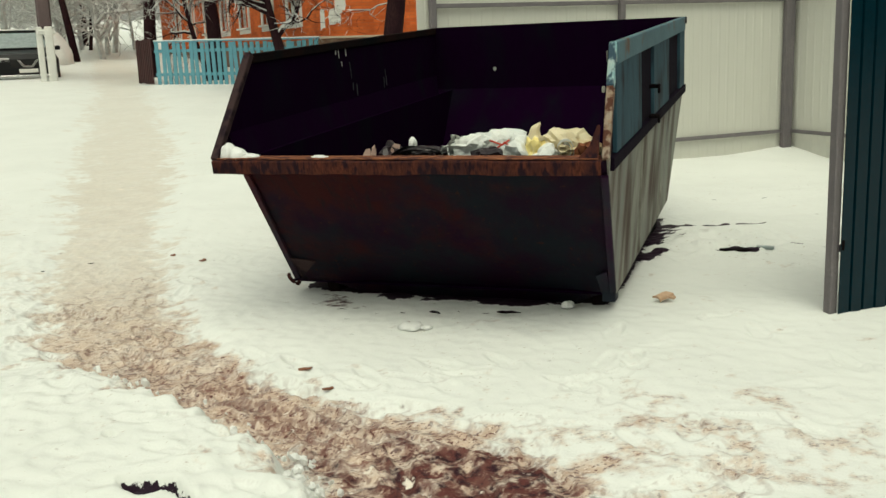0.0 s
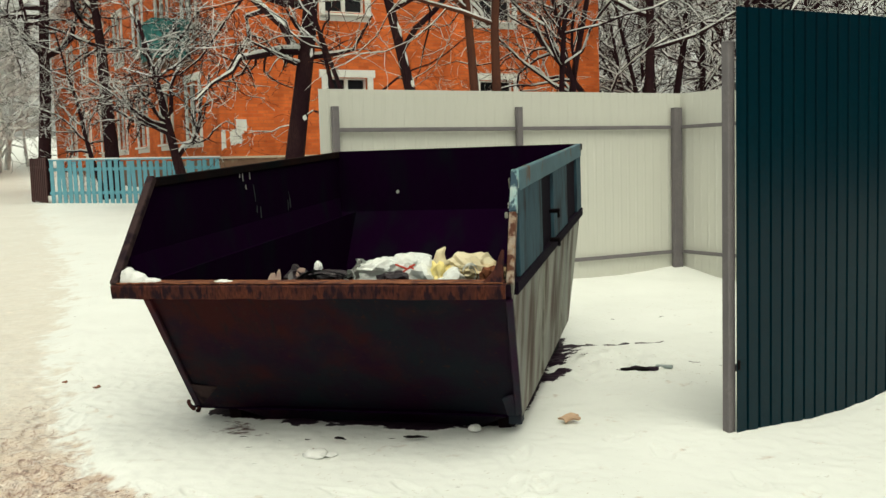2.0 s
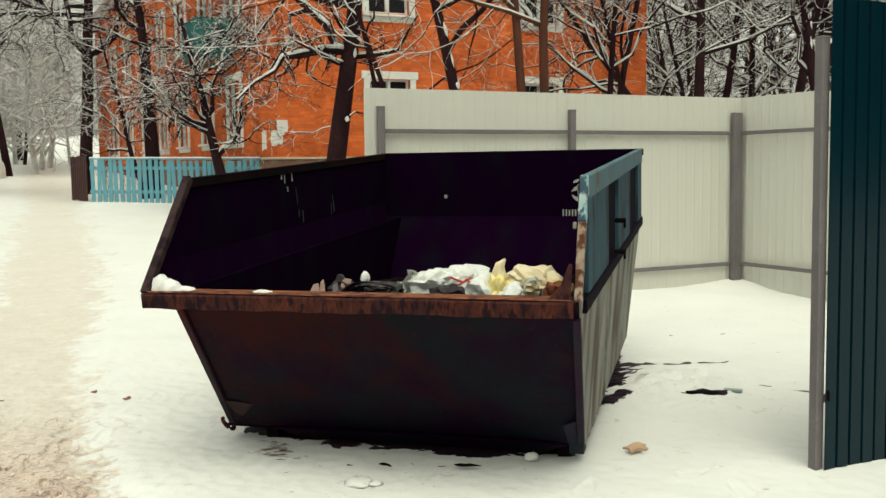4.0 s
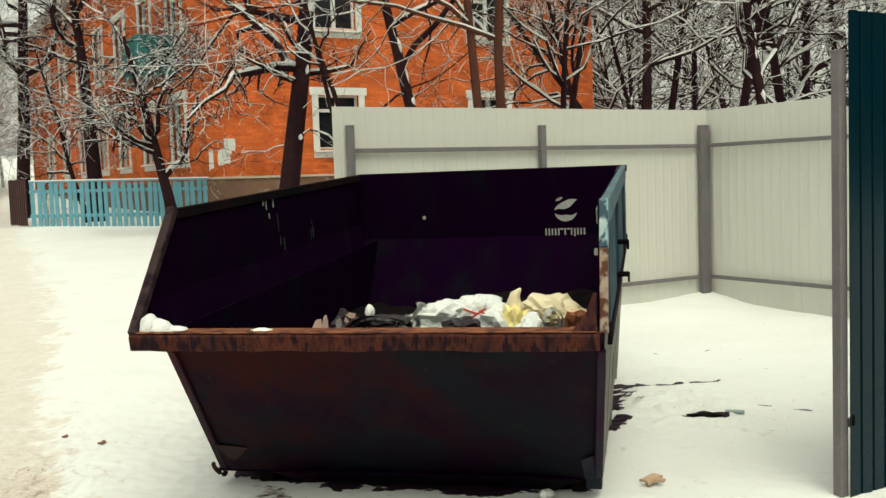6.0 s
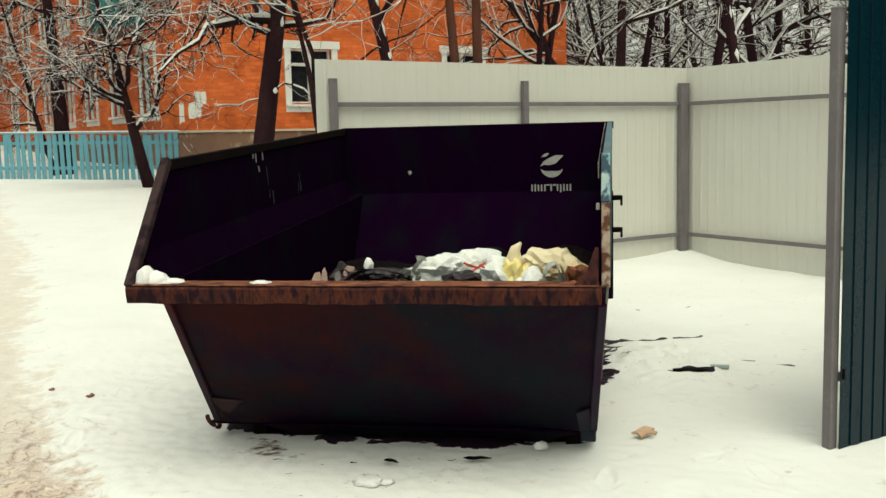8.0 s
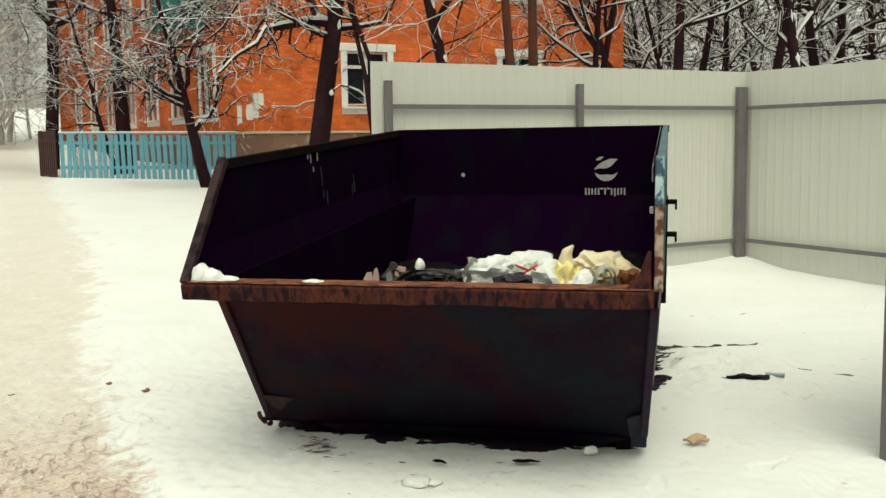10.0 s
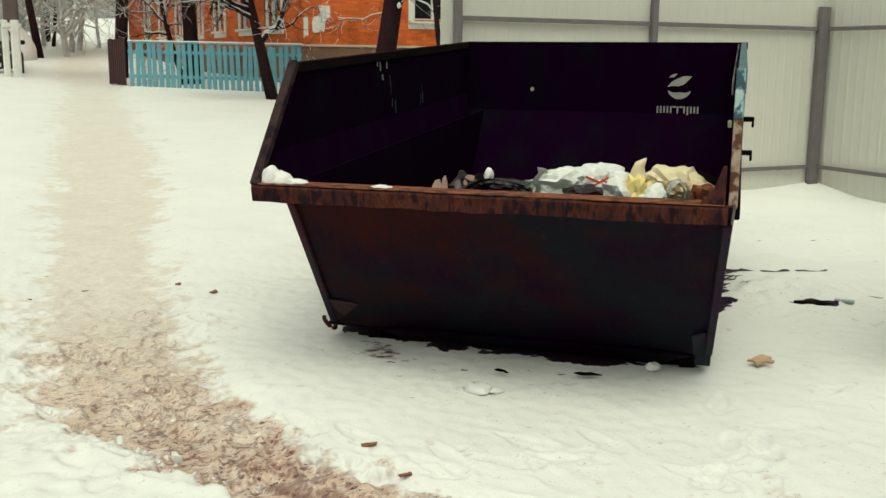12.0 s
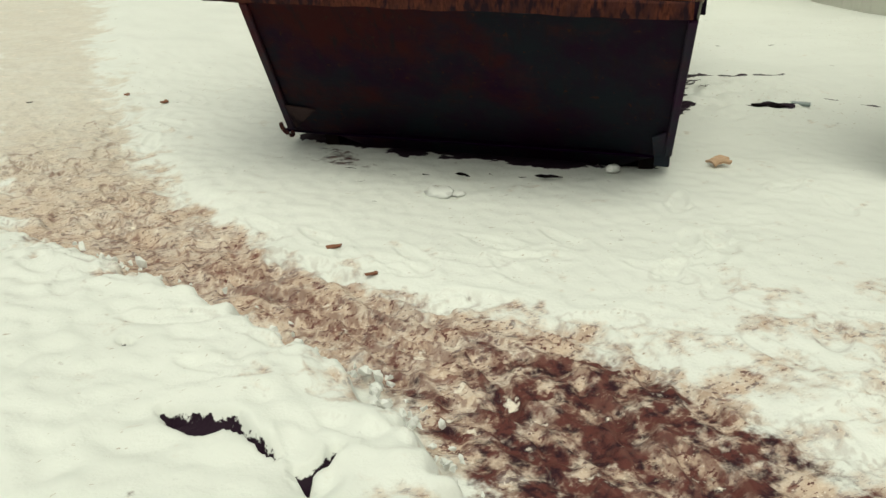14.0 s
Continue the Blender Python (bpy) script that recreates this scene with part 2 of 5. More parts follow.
def ground_mat():
    """Snow that turns to trodden brown slush where the mesh's dirt value is high."""
    m = bpy.data.materials.new("snow_ground")
    m.use_nodes = True
    n, l = m.node_tree.nodes, m.node_tree.links
    b = n["Principled BSDF"]
    tc = n.new("ShaderNodeTexCoord")

    def noisy(s, d=5.0, stretch=(1, 1, 1), r=0.6):
        t, mp = n.new("ShaderNodeTexNoise"), n.new("ShaderNodeMapping")
        mp.inputs["Scale"].default_value = stretch
        l.new(tc.outputs["Object"], mp.inputs[0]), l.new(mp.outputs[0], t.inputs["Vector"])
        t.inputs["Scale"].default_value, t.inputs["Detail"].default_value, t.inputs["Roughness"].default_value = s, d, r
        return t.outputs["Fac"]

    def op(kind, a, c):
        x = n.new("ShaderNodeMath")
        x.operation = kind
        for k, v in ((0, a), (1, c)):
            if isinstance(v, float):
                x.inputs[k].default_value = v
            else:
                l.new(v, x.inputs[k])
        return x.outputs[0]

    def ramp(f, lo, hi):
        r = n.new("ShaderNodeMapRange")
        r.interpolation_type = "SMOOTHSTEP"
        r.inputs[1].default_value, r.inputs[2].default_value = lo, hi
        l.new(f, r.inputs[0])
        return r.outputs[0]

    def mixed(f, a, c):
        x = n.new("ShaderNodeMix")
        x.data_type = "RGBA"
        l.new(f, x.inputs[0])
        for k, v in ((6, a), (7, c)):
            if isinstance(v, tuple):
                x.inputs[k].default_value = (*v, 1)
            else:
                l.new(v, x.inputs[k])
        return x.outputs[2]

    def attr(name):
        a = n.new("ShaderNodeAttribute")
        a.attribute_name = name
        return a.outputs["Fac"]

    dirt, soil, crack_and_shade, mark = attr("dirt"), attr("soil"), attr("crack_and_shade"), attr("mark")
    snow = mixed(ramp(noisy(1.3), 0.35, 0.7), (0.675, 0.69, 0.665), (0.64, 0.655, 0.63))
    tan = mixed(ramp(noisy(5.0), 0.35, 0.65), (0.52, 0.405, 0.325), (0.40, 0.295, 0.235))
    tan = mixed(ramp(noisy(40.0, 3.0), 0.52, 0.72), tan, (0.62, 0.52, 0.43))
    tan = mixed(ramp(noisy(19.0, 5.0, (0.75, 1.3, 1)), 0.54, 0.64), tan, (0.21, 0.11, 0.088))
    tan = mixed(ramp(noisy(55.0, 4.0, (0.7, 1.4, 1)), 0.58, 0.63), tan, (0.11, 0.040, 0.034))
    tan = mixed(ramp(noisy(32.0, 2.0, (0.8, 1.2, 1)), 0.60, 0.645), tan, (0.10, 0.034, 0.030))
    tan = mixed(ramp(noisy(85.0, 3.0), 0.62, 0.67), tan, (0.66, 0.57, 0.49))
    tan = mixed(attr("pack"), tan, (0.46, 0.345, 0.215))
    wet = mixed(ramp(noisy(24.0), 0.42, 0.62), (0.095, 0.028, 0.024), (0.020, 0.004, 0.009))
    f1 = ramp(op("ADD", dirt, op("MULTIPLY", op("SUBTRACT", op("ADD", noisy(4.5, 3.0), op("MULTIPLY", noisy(17.0, 4.0), 0.6)), 0.8), 1.5)), 0.20, 0.66)
    f1 = op("MULTIPLY", f1, op("SUBTRACT", 1.0, attr("pack")))
    f1 = op("MULTIPLY", f1, op("ADD", 0.78, op("MULTIPLY", ramp(noisy(7.0, 6.0, (0.8, 1.3, 1), 0.7), 0.40, 0.56), 0.22)))
    f2 = ramp(op("ADD", soil, op("MULTIPLY", op("SUBTRACT", op("ADD", noisy(10.0, 4.0), op("MULTIPLY", noisy(34.0, 3.0), 0.5)), 0.75), 2.0)), 0.38, 0.86)
    colour = mixed(f2, mixed(f1, snow, tan), wet)
    colour = mixed(op("MULTIPLY", ramp(op("ADD", mark, op("MULTIPLY", op("SUBTRACT", noisy(30.0, 4.0), 0.5), 0.9)), 0.35, 0.75), op("ADD", op("MULTIPLY", dirt, 0.62), 0.04)), colour, (0.14, 0.06, 0.05))
    colour = mixed(op("MULTIPLY", ramp(noisy(12.0, 5.0), 0.63, 0.70), ramp(dirt, 0.3, 0.7)), colour, (0.68, 0.62, 0.55))
    speck = ramp(noisy(30.0, 3.0, (1, 2.0, 1)), 0.655, 0.73)
    colour = mixed(op("MULTIPLY", speck, ramp(noisy(0.8), 0.42, 0.60)), colour, (0.36, 0.30, 0.25))
    # near black for the soil cracks and for the shade painted under the skip
    colour = mixed(ramp(op("ADD", crack_and_shade, op("MULTIPLY", op("SUBTRACT", noisy(26.0, 5.0), 0.5), 1.9)), 0.45, 0.6), colour, (0.012, 0.0025, 0.011))
    l.new(colour, b.inputs["Base Color"])
    b.inputs["Roughness"].default_value, b.inputs["Specular IOR Level"].default_value = 0.7, 0.2
    bp = n.new("ShaderNodeBump")
    bp.inputs["Strength"].default_value, bp.inputs["Distance"].default_value = 0.6, 0.012
    l.new(op("MULTIPLY", op("ADD", noisy(24.0, 5.0), op("MULTIPLY", noisy(75.0, 4.0), 0.45)), op("ADD", op("MULTIPLY", dirt, 0.5), 0.5)), bp.inputs["Height"])
    l.new(bp.outputs[0], b.inputs["Normal"])
    return m


M_GROUND = ground_mat()


# ---- building tools ----
def mesh_of(name, verts, faces, material, smooth=False):
    me = bpy.data.meshes.new(name)
    me.from_pydata([tuple(v) for v in verts], [], faces)
    for mm in material if isinstance(material, (list, tuple)) else [material]:
        me.materials.append(mm)
    if smooth:
        me.polygons.foreach_set("use_smooth", [True] * len(me.polygons))
    me.update()
    return me


def part(name, bm, material, parent=None, label="", smooth=False):
    """Links a bmesh, or a pair of vertices and faces, as one mesh object under parent."""
    if isinstance(bm, tuple):
        me = mesh_of(name, bm[0], bm[1], material, smooth)
    else:
        me = bpy.data.meshes.new(name)
        bm.to_mesh(me)
        bm.free()
        for mm in material if isinstance(material, (list, tuple)) else [material]:
            me.materials.append(mm)
        if smooth:
            me.polygons.foreach_set("use_smooth", [True] * len(me.polygons))
    ob = new(name, me)
    if parent:
        ob.parent = parent
    if label:
        tagged(ob, label)
    return ob


def thing(name, label, category, m=None, group="", kind=""):
    ob = new(name)
    ob.empty_display_size = 0.2
    if m is not None:
        ob.matrix_world = m
    return tagged(ob, label, category, group, kind)


def box(sx, sy, sz, at=(0, 0, 0), bevel=0.004, m=None):
    """A box with softened edges; at is its centre."""
    bm = bmesh.new()
    bmesh.ops.create_cube(bm, size=1, matrix=Matrix.Translation(at) @ (m or Matrix()) @ Matrix.Diagonal((sx, sy, sz, 1)))
    if bevel:
        bmesh.ops.bevel(bm, geom=bm.edges[:], offset=min(bevel, 0.4 * min(sx, sy, sz)), segments=1, affect="EDGES")
    return bm


def beam(a, b, w, h, bevel=0.004):
    """A straight bar from a to b with cross-section w by h."""
    a, b = Vector(a), Vector(b)
    m = Matrix.Translation((a + b) / 2) @ (b - a).to_track_quat("Y", "Z").to_matrix().to_4x4()
    bm = bmesh.new()
    bmesh.ops.create_cube(bm, size=1, matrix=m @ Matrix.Diagonal((w, (b - a).length, h, 1)))
    if bevel:
        bmesh.ops.bevel(bm, geom=bm.edges[:], offset=min(bevel, 0.4 * min(w, h)), segments=1, affect="EDGES")
    return bm


def plate(points, thick, bevel=0.002):
    """A flat plate with that outline, thickened along its normal."""
    bm = bmesh.new()
    f = bm.faces.new([bm.verts.new(p) for p in points])
    bm.normal_update()
    n = f.normal.copy()
    r = bmesh.ops.extrude_face_region(bm, geom=[f])
    bmesh.ops.translate(bm, verts=[v for v in r["geom"] if isinstance(v, bmesh.types.BMVert)], vec=-n * thick)
    bmesh.ops.recalc_face_normals(bm, faces=bm.faces[:])
    if bevel:
        bmesh.ops.bevel(bm, geom=bm.edges[:], offset=bevel, segments=1, affect="EDGES")
    return bm


def tube(V, F, pts, radii, n=5):
    """Adds a tapered tube along pts to the lists V and F."""
    start = len(V)
    for k, p in enumerate(pts):
        d = (pts[min(k + 1, len(pts) - 1)] - pts[max(k - 1, 0)]).normalized()
        u = d.orthogonal().normalized()
        w = d.cross(u)
        for a in range(n):
            t = 2 * math.pi * a / n
            V.append(p + radii[k] * (math.cos(t) * u + math.sin(t) * w))
    for k in range(len(pts) - 1):
        for a in range(n):
            i, j = start + k * n + a, start + k * n + (a + 1) % n
            F.append((i, j, j + n, i + n))
    F.append(tuple(start + a for a in reversed(range(n))))
    F.append(tuple(start + (len(pts) - 1) * n + a for a in range(n)))


def sm(x, lo, hi):
    x = np.clip((x - lo) / (hi - lo), 0, 1)
    return x * x * (3 - 2 * x)


# ---- ground ----
def height(x, y):
    """The lie of the land without its small relief."""
    z = np.interp(y, (-60, 5.5, 9, 15, 24, 33, 60, 100, 400), (0, 0, 0.09, 0.36, 0.78, 0.92, 2.2, 4.2, 16))
    z = z + 0.35 * sm(np.asarray(x, float), 5.5, 8.5) * sm(np.asarray(y, float), 17, 22) * (1 - sm(np.asarray(y, float), 30, 45))
    return z


TRAIL = np.array([(14, -6), (6, -1.2), (2.4, 0.5), (1.42, 1.7), (1.15, 2.4), (1.14, 2.9), (1.05, 3.3), (0.84, 3.67), (0.68, 4.05), (0.52, 4.5), (0.36, 5.1), (0.32, 6.0), (0.47, 7.6), (0.74, 9.5), (1.0, 11.7), (1.35, 15), (1.75, 19.5), (2.15, 24), (3.4, 40), (5.2, 65)])
SPREAD = np.array([0.6, 0.6, 0.55, 0.5, 0.47, 0.43, 0.36, 0.28, 0.27, 0.28, 0.33, 0.36, 0.36, 0.44, 0.55, 0.62, 0.62, 0.6, 0.8, 1.0])


def trail_distance(x, y):
    """Distance to the trodden trail over its half width."""
    best = np.full(np.shape(x), 1e9)
    for (a, b, wa, wb) in zip(TRAIL[:-1], TRAIL[1:], SPREAD[:-1], SPREAD[1:]):
        d = b - a
        t = np.clip(((x - a[0]) * d[0] + (y - a[1]) * d[1]) / (d @ d), 0, 1)
        best = np.minimum(best, np.hypot(x - a[0] - t * d[0], y - a[1] - t * d[1]) / (wa + t * (wb - wa)))
    return best


CRACKS_AND_VOIDS = (((0.17, 3.20, 0.02), (0.205, 3.14, 0.04), (0.235, 3.08, 0.05), (0.285, 3.06, 0.032), (0.315, 2.99, 0.010), (0.335, 2.92, 0.014), (0.345, 2.88, 0.004)), ((0.355, 2.82, 0.008), (0.385, 2.80, 0.012), (0.43, 2.81, 0.010), (0.47, 2.84, 0.013)), ((0.375, 2.79, 0.014), (0.365, 2.74, 0.006)), ((0.63, 3.08, 0.016), (0.65, 3.05, 0.010)), ((0.61, 3.02, 0.008), (0.66, 2.99, 0.012)), ((0.16, 3.62, 0.010), (0.17, 3.60, 0.014)), ((0.53, 3.6, 0.008), (0.56, 3.58, 0.012)),
          # dark voids along the skip: debris and the shade around it painted together
          ((4.02, 6.05, 0.16), (4.28, 6.18, 0.11), (4.46, 6.10, 0.05)), ((4.48, 6.08, 0.02), (4.60, 6.02, 0.025), (4.72, 5.97, 0.02)), ((3.80, 5.70, 0.11), (3.98, 5.86, 0.14), (4.05, 5.98, 0.12)), ((3.55, 5.40, 0.08), (3.72, 5.46, 0.08)), ((3.72, 5.46, 0.04), (3.84, 5.46, 0.02)), ((4.80, 5.94, 0.02), (4.94, 5.86, 0.025)), ((4.98, 5.86, 0.012), (5.04, 5.92, 0.02)),
          ((4.07, 5.30, 0.02), (4.12, 5.24, 0.035), (4.24, 5.12, 0.035)), ((4.62, 5.17, 0.010), (4.66, 5.13, 0.012)), ((4.74, 5.0, 0.012), (4.80, 4.94, 0.012)), ((3.3, 5.2, 0.04), (3.05, 4.85, 0.02)))


def build_ground():
    def graded(lo, hi, step, far_lo, far_hi, slow=1.07):
        out = list(np.arange(lo, hi, step))
        s, v = step, hi
        while v < far_hi:
            out.append(v)
            s *= slow if s < 0.09 else 1.07
            v += s
        s, v = step, lo
        low = []
        while v > far_lo:
            s *= 1.07
            v -= s
            low.append(v)
        return np.array(low[::-1] + out)

    xs, ys = graded(-0.7, 4.75, 0.0115, -400, 400), graded(2.2, 6.5, 0.0115, -60, 500, 1.02)
    X, Y = np.meshgrid(xs, ys)
    D = trail_distance(X, Y)
    near = sm(-Y, -16, -9)
    Z = height(X, Y)
    flat = X.ravel(), Y.ravel()
    low = np.array([noise.noise((x * 0.9, y * 0.9, 0.3)) for x, y in zip(*flat)]).reshape(X.shape)
    mid = np.array([noise.noise((x * 4.0, y * 4.0, 1.7)) for x, y in zip(*flat)]).reshape(X.shape)
    fine = np.array([noise.noise((x * 13.0, y * 13.0, 4.1)) for x, y in zip(*flat)]).reshape(X.shape)
    off = sm(D, 0.8, 1.5)
    Z = Z + near * (0.035 * low + 0.009 * mid + 0.006 * fine * (1 - sm(Y, 7, 9)))
    Z = Z - 0.03 * (1 - off)
    rough = (1 - sm(D, 0.9, 2.2)) * near
    Z = Z + rough * (0.010 * mid + 0.005 * fine * (1 - sm(Y, 7, 9)))
    # the loose bank beside the trail
    middle = np.interp(Y, TRAIL[:, 1], TRAIL[:, 0])
    bank = sm(middle - X, 0.0, 0.2) * sm(5.6 - Y, 0.2, 1.6) * sm(D + 0.10 * mid + 0.16 * fine, 1.0, 1.22) * sm(Y, 0.6, 1.8)
    Z = Z + bank * (0.10 + 0.007 * mid + 0.011 * fine)
    # drift along the fences
    Z = Z + 0.10 * sm(Y, 7.6, 8.7) * sm(X, 3.2, 5.0) * (1 - sm(Y, 8.9, 9.4)) * (0.6 + 0.5 * low)
    Z = Z + 0.10 * (1 - sm(np.abs(Y - 3.75), 0.1, 0.7)) * sm(X, 4.0, 5.2)
    # lumpy snow beside the skip
    lump = np.exp(-(((X - 4.15) / 0.5) ** 2 + ((Y - 5.55) / 0.45) ** 2))
    Z = Z + lump * (0.045 + 0.05 * mid + 0.035 * fine)
    # footprints
    rng = np.random.default_rng(4)
    prints, marks = np.zeros(X.shape), np.zeros(X.shape)
    for k in range(440):
        if k < 300:
            i = rng.integers(3, 12)
            t = rng.random()
            c = TRAIL[i] * (1 - t) + TRAIL[i + 1] * t
            d = TRAIL[i + 1] - TRAIL[i]
            side = rng.normal(0, 1.0) * (SPREAD[i] * 0.75)
            ang = math.atan2(d[1], d[0]) + rng.normal(0, 0.35)
            c = c + side * np.array([-d[1], d[0]]) / np.linalg.norm(d)
        else:
            c = np.array([rng.uniform(-1.2, 0.2), rng.uniform(4.5, 7.5)]) if k < 395 else np.array([rng.uniform(0.9, 3.2), rng.uniform(2.4, 4.1)])
            ang = rng.uniform(0, 3.14)
        ix = slice(np.searchsorted(xs, c[0] - 0.25), np.searchsorted(xs, c[0] + 0.25))
        iy = slice(np.searchsorted(ys, c[1] - 0.25), np.searchsorted(ys, c[1] + 0.25))
        dx, dy = X[iy, ix] - c[0], Y[iy, ix] - c[1]
        u, v = dx * math.cos(ang) + dy * math.sin(ang), -dx * math.sin(ang) + dy * math.cos(ang)
        e = np.sqrt((u / 0.145) ** 2 + (v / (0.05 - 0.012 * np.sign(u + 0.03))) ** 2)
        deep = rng.uniform(0.004, 0.011) * (1 - float(sm(c[1], 6, 8)))
        Z[iy, ix] += -deep * (1 - sm(e, 0.75, 1.05)) + 0.35 * deep * np.exp(-((e - 1.2) / 0.18) ** 2)
        if k % 3 == 0:
            prints[iy, ix] = np.maximum(prints[iy, ix], 0.75 * np.exp(-((e - 0.95) / 0.16) ** 2) + 0.35 * (1 - sm(e, 0.7, 1.0)))
        tread = (1 - sm(e, 0.75, 0.95)) * np.clip(np.sin(u * 150 + 0.6 * np.sin(v * 60)), 0, 1)
        strong = rng.uniform(0.25, 0.85) * (1 - float(sm(c[1], 6, 8)))
        marks[iy, ix] = np.maximum(marks[iy, ix], strong * (np.exp(-((e - 0.98) / 0.14) ** 2) + 0.6 * tread))
    # cracks in the bank where dark soil shows through, and dark voids beside the skip
    hole_and_shade = np.zeros(X.shape)
    for (xa, ya, wa), (xb, yb, wb) in [pair for line in CRACKS_AND_VOIDS for pair in zip(line[:-1], line[1:])]:
        d = np.array([xb - xa, yb - ya])
        t = np.clip(((X - xa) * d[0] + (Y - ya) * d[1]) / (d @ d), 0, 1)
        w = (wa + t * (wb - wa)) * (1 + np.where(X < 1, 0.5, 1.3) * fine + np.where(X < 1, 0.0, 0.9) * mid)
        hole_and_shade = np.maximum(hole_and_shade, np.exp(-(np.hypot(X - xa - t * d[0], Y - ya - t * d[1]) / np.maximum(w, 0.004)) ** 4))
    Z = Z - np.where(X < 1, 0.05, 0.004) * hole_and_shade
    # dark ground in the skip's footprint, painted near black to deepen the shade there
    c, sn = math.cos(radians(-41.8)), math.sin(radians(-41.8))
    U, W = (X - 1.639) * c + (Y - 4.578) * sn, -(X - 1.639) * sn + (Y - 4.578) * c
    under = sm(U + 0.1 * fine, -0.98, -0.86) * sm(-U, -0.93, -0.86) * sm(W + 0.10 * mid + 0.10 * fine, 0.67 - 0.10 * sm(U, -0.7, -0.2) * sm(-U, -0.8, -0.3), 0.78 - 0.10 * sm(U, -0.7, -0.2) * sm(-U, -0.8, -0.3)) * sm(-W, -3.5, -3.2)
    hole_and_shade = np.maximum(hole_and_shade, under)
    worn = D * (1 + 0.35 * mid + 0.22 * fine + 0.2 * low)
    dirt = np.clip(1.0 - sm(worn, 0.2, 1.75) * 1.1, 0, 1) * (1 - 0.1 * sm(Y, 4.4, 8.0)) * (1 - 0.2 * sm(Y, 8.5, 20))
    pack = 0.58 * sm(Y, 4.2, 7.5) + 0.14 * sm(Y, 8.5, 20)
    dirt = np.maximum(dirt, 0.30 * (1 - sm(np.hypot((X - 1.8) * 0.8, Y - 2.6), 0.4, 1.15)))
    dirt = np.maximum(dirt, 0.46 * sm(-X, -0.1, 0.5) * sm(Y, 5.0, 6.0) * (1 - sm(Y, 8, 11)))
    dirt = np.maximum(dirt, prints * 0.42 * (1 - sm(Y, 7, 12)) * (1 - 0.7 * sm(D, 1.2, 2.6)))
    soil = (1 - sm(np.hypot(X - 1.12, Y - 2.75), 0.15, 1.15)) * 0.76 * (1 - sm(D, 0.7, 1.05))
    soil = np.maximum(soil, 0.36 * (1 - sm(D, 0.1, 1.0)) * (1 - sm(Y, 4.6, 6.5)))
    soil = np.maximum(soil, 0.45 * (1 - sm(X, 1.5, 2.1)) * (1 - sm(Y, 2.9, 3.9)) * (1 - sm(D, 0.35, 1.05)))
    soil = np.maximum(soil, 0.62 * np.exp(-(((X - 1.52) / 0.16) ** 2 + ((Y - 5.36) / 0.22) ** 2)))
    ny, nx = X.shape
    verts = np.stack([X.ravel(), Y.ravel(), Z.ravel()], 1)
    i = np.arange(ny * nx).reshape(ny, nx)
    faces = np.stack([i[:-1, :-1], i[:-1, 1:], i[1:, 1:], i[1:, :-1]], -1).reshape(-1, 4)
    me = bpy.data.meshes.new("ground")
    me.vertices.add(len(verts)), me.loops.add(faces.size), me.polygons.add(len(faces))
    me.vertices.foreach_set("co", verts.ravel())
    me.loops.foreach_set("vertex_index", faces.ravel())
    me.polygons.foreach_set("loop_start", np.arange(0, faces.size, 4))
    me.polygons.foreach_set("use_smooth", np.ones(len(faces), bool))
    me.update()
    for name, values in (("dirt", dirt), ("soil", soil), ("crack_and_shade", hole_and_shade), ("mark", marks), ("pack", pack)):
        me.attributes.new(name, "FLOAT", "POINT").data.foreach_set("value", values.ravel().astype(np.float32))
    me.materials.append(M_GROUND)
    tagged(new("ground", me), "trampled snow ground with a brown slushy footpath", "ground", kind="structure")


build_ground()


def gz(x, y):
    return float(height(x, y))


# ---- fences of the enclosure ----
def ribbed(length, h, pitch=0.115, depth=0.003, cuts=(0.7, 0.75, 0.95)):
    """A profiled steel sheet standing on z = 0 along x, ribs towards -y."""
    prof, x = [], 0.0
    while x < length - 1e-6:
        for fx, fy in ((0, 0), (cuts[0], 0), (cuts[1], -1), (cuts[2], -1)):
            if x + fx * pitch < length:
                prof.append((x + fx * pitch, fy * depth))
        x += pitch
    prof.append((length, 0))
    V, F, n = [], [], len(prof)
    for dy in (0.0, 0.004):
        for z in (0, h):
            V += [(px, py + dy, z) for px, py in prof]
    for k in range(n - 1):
        F += [(k, k + 1, n + k + 1, n + k), (2 * n + k + 1, 2 * n + k, 3 * n + k, 3 * n + k + 1), (n + k, n + k + 1, 3 * n + k + 1, 3 * n + k), (k + 1, k, 2 * n + k, 2 * n + k + 1)]
    F += [(0, n, 3 * n, 2 * n), (n - 1, 3 * n - 1, 4 * n - 1, 2 * n - 1)]
    return V, F


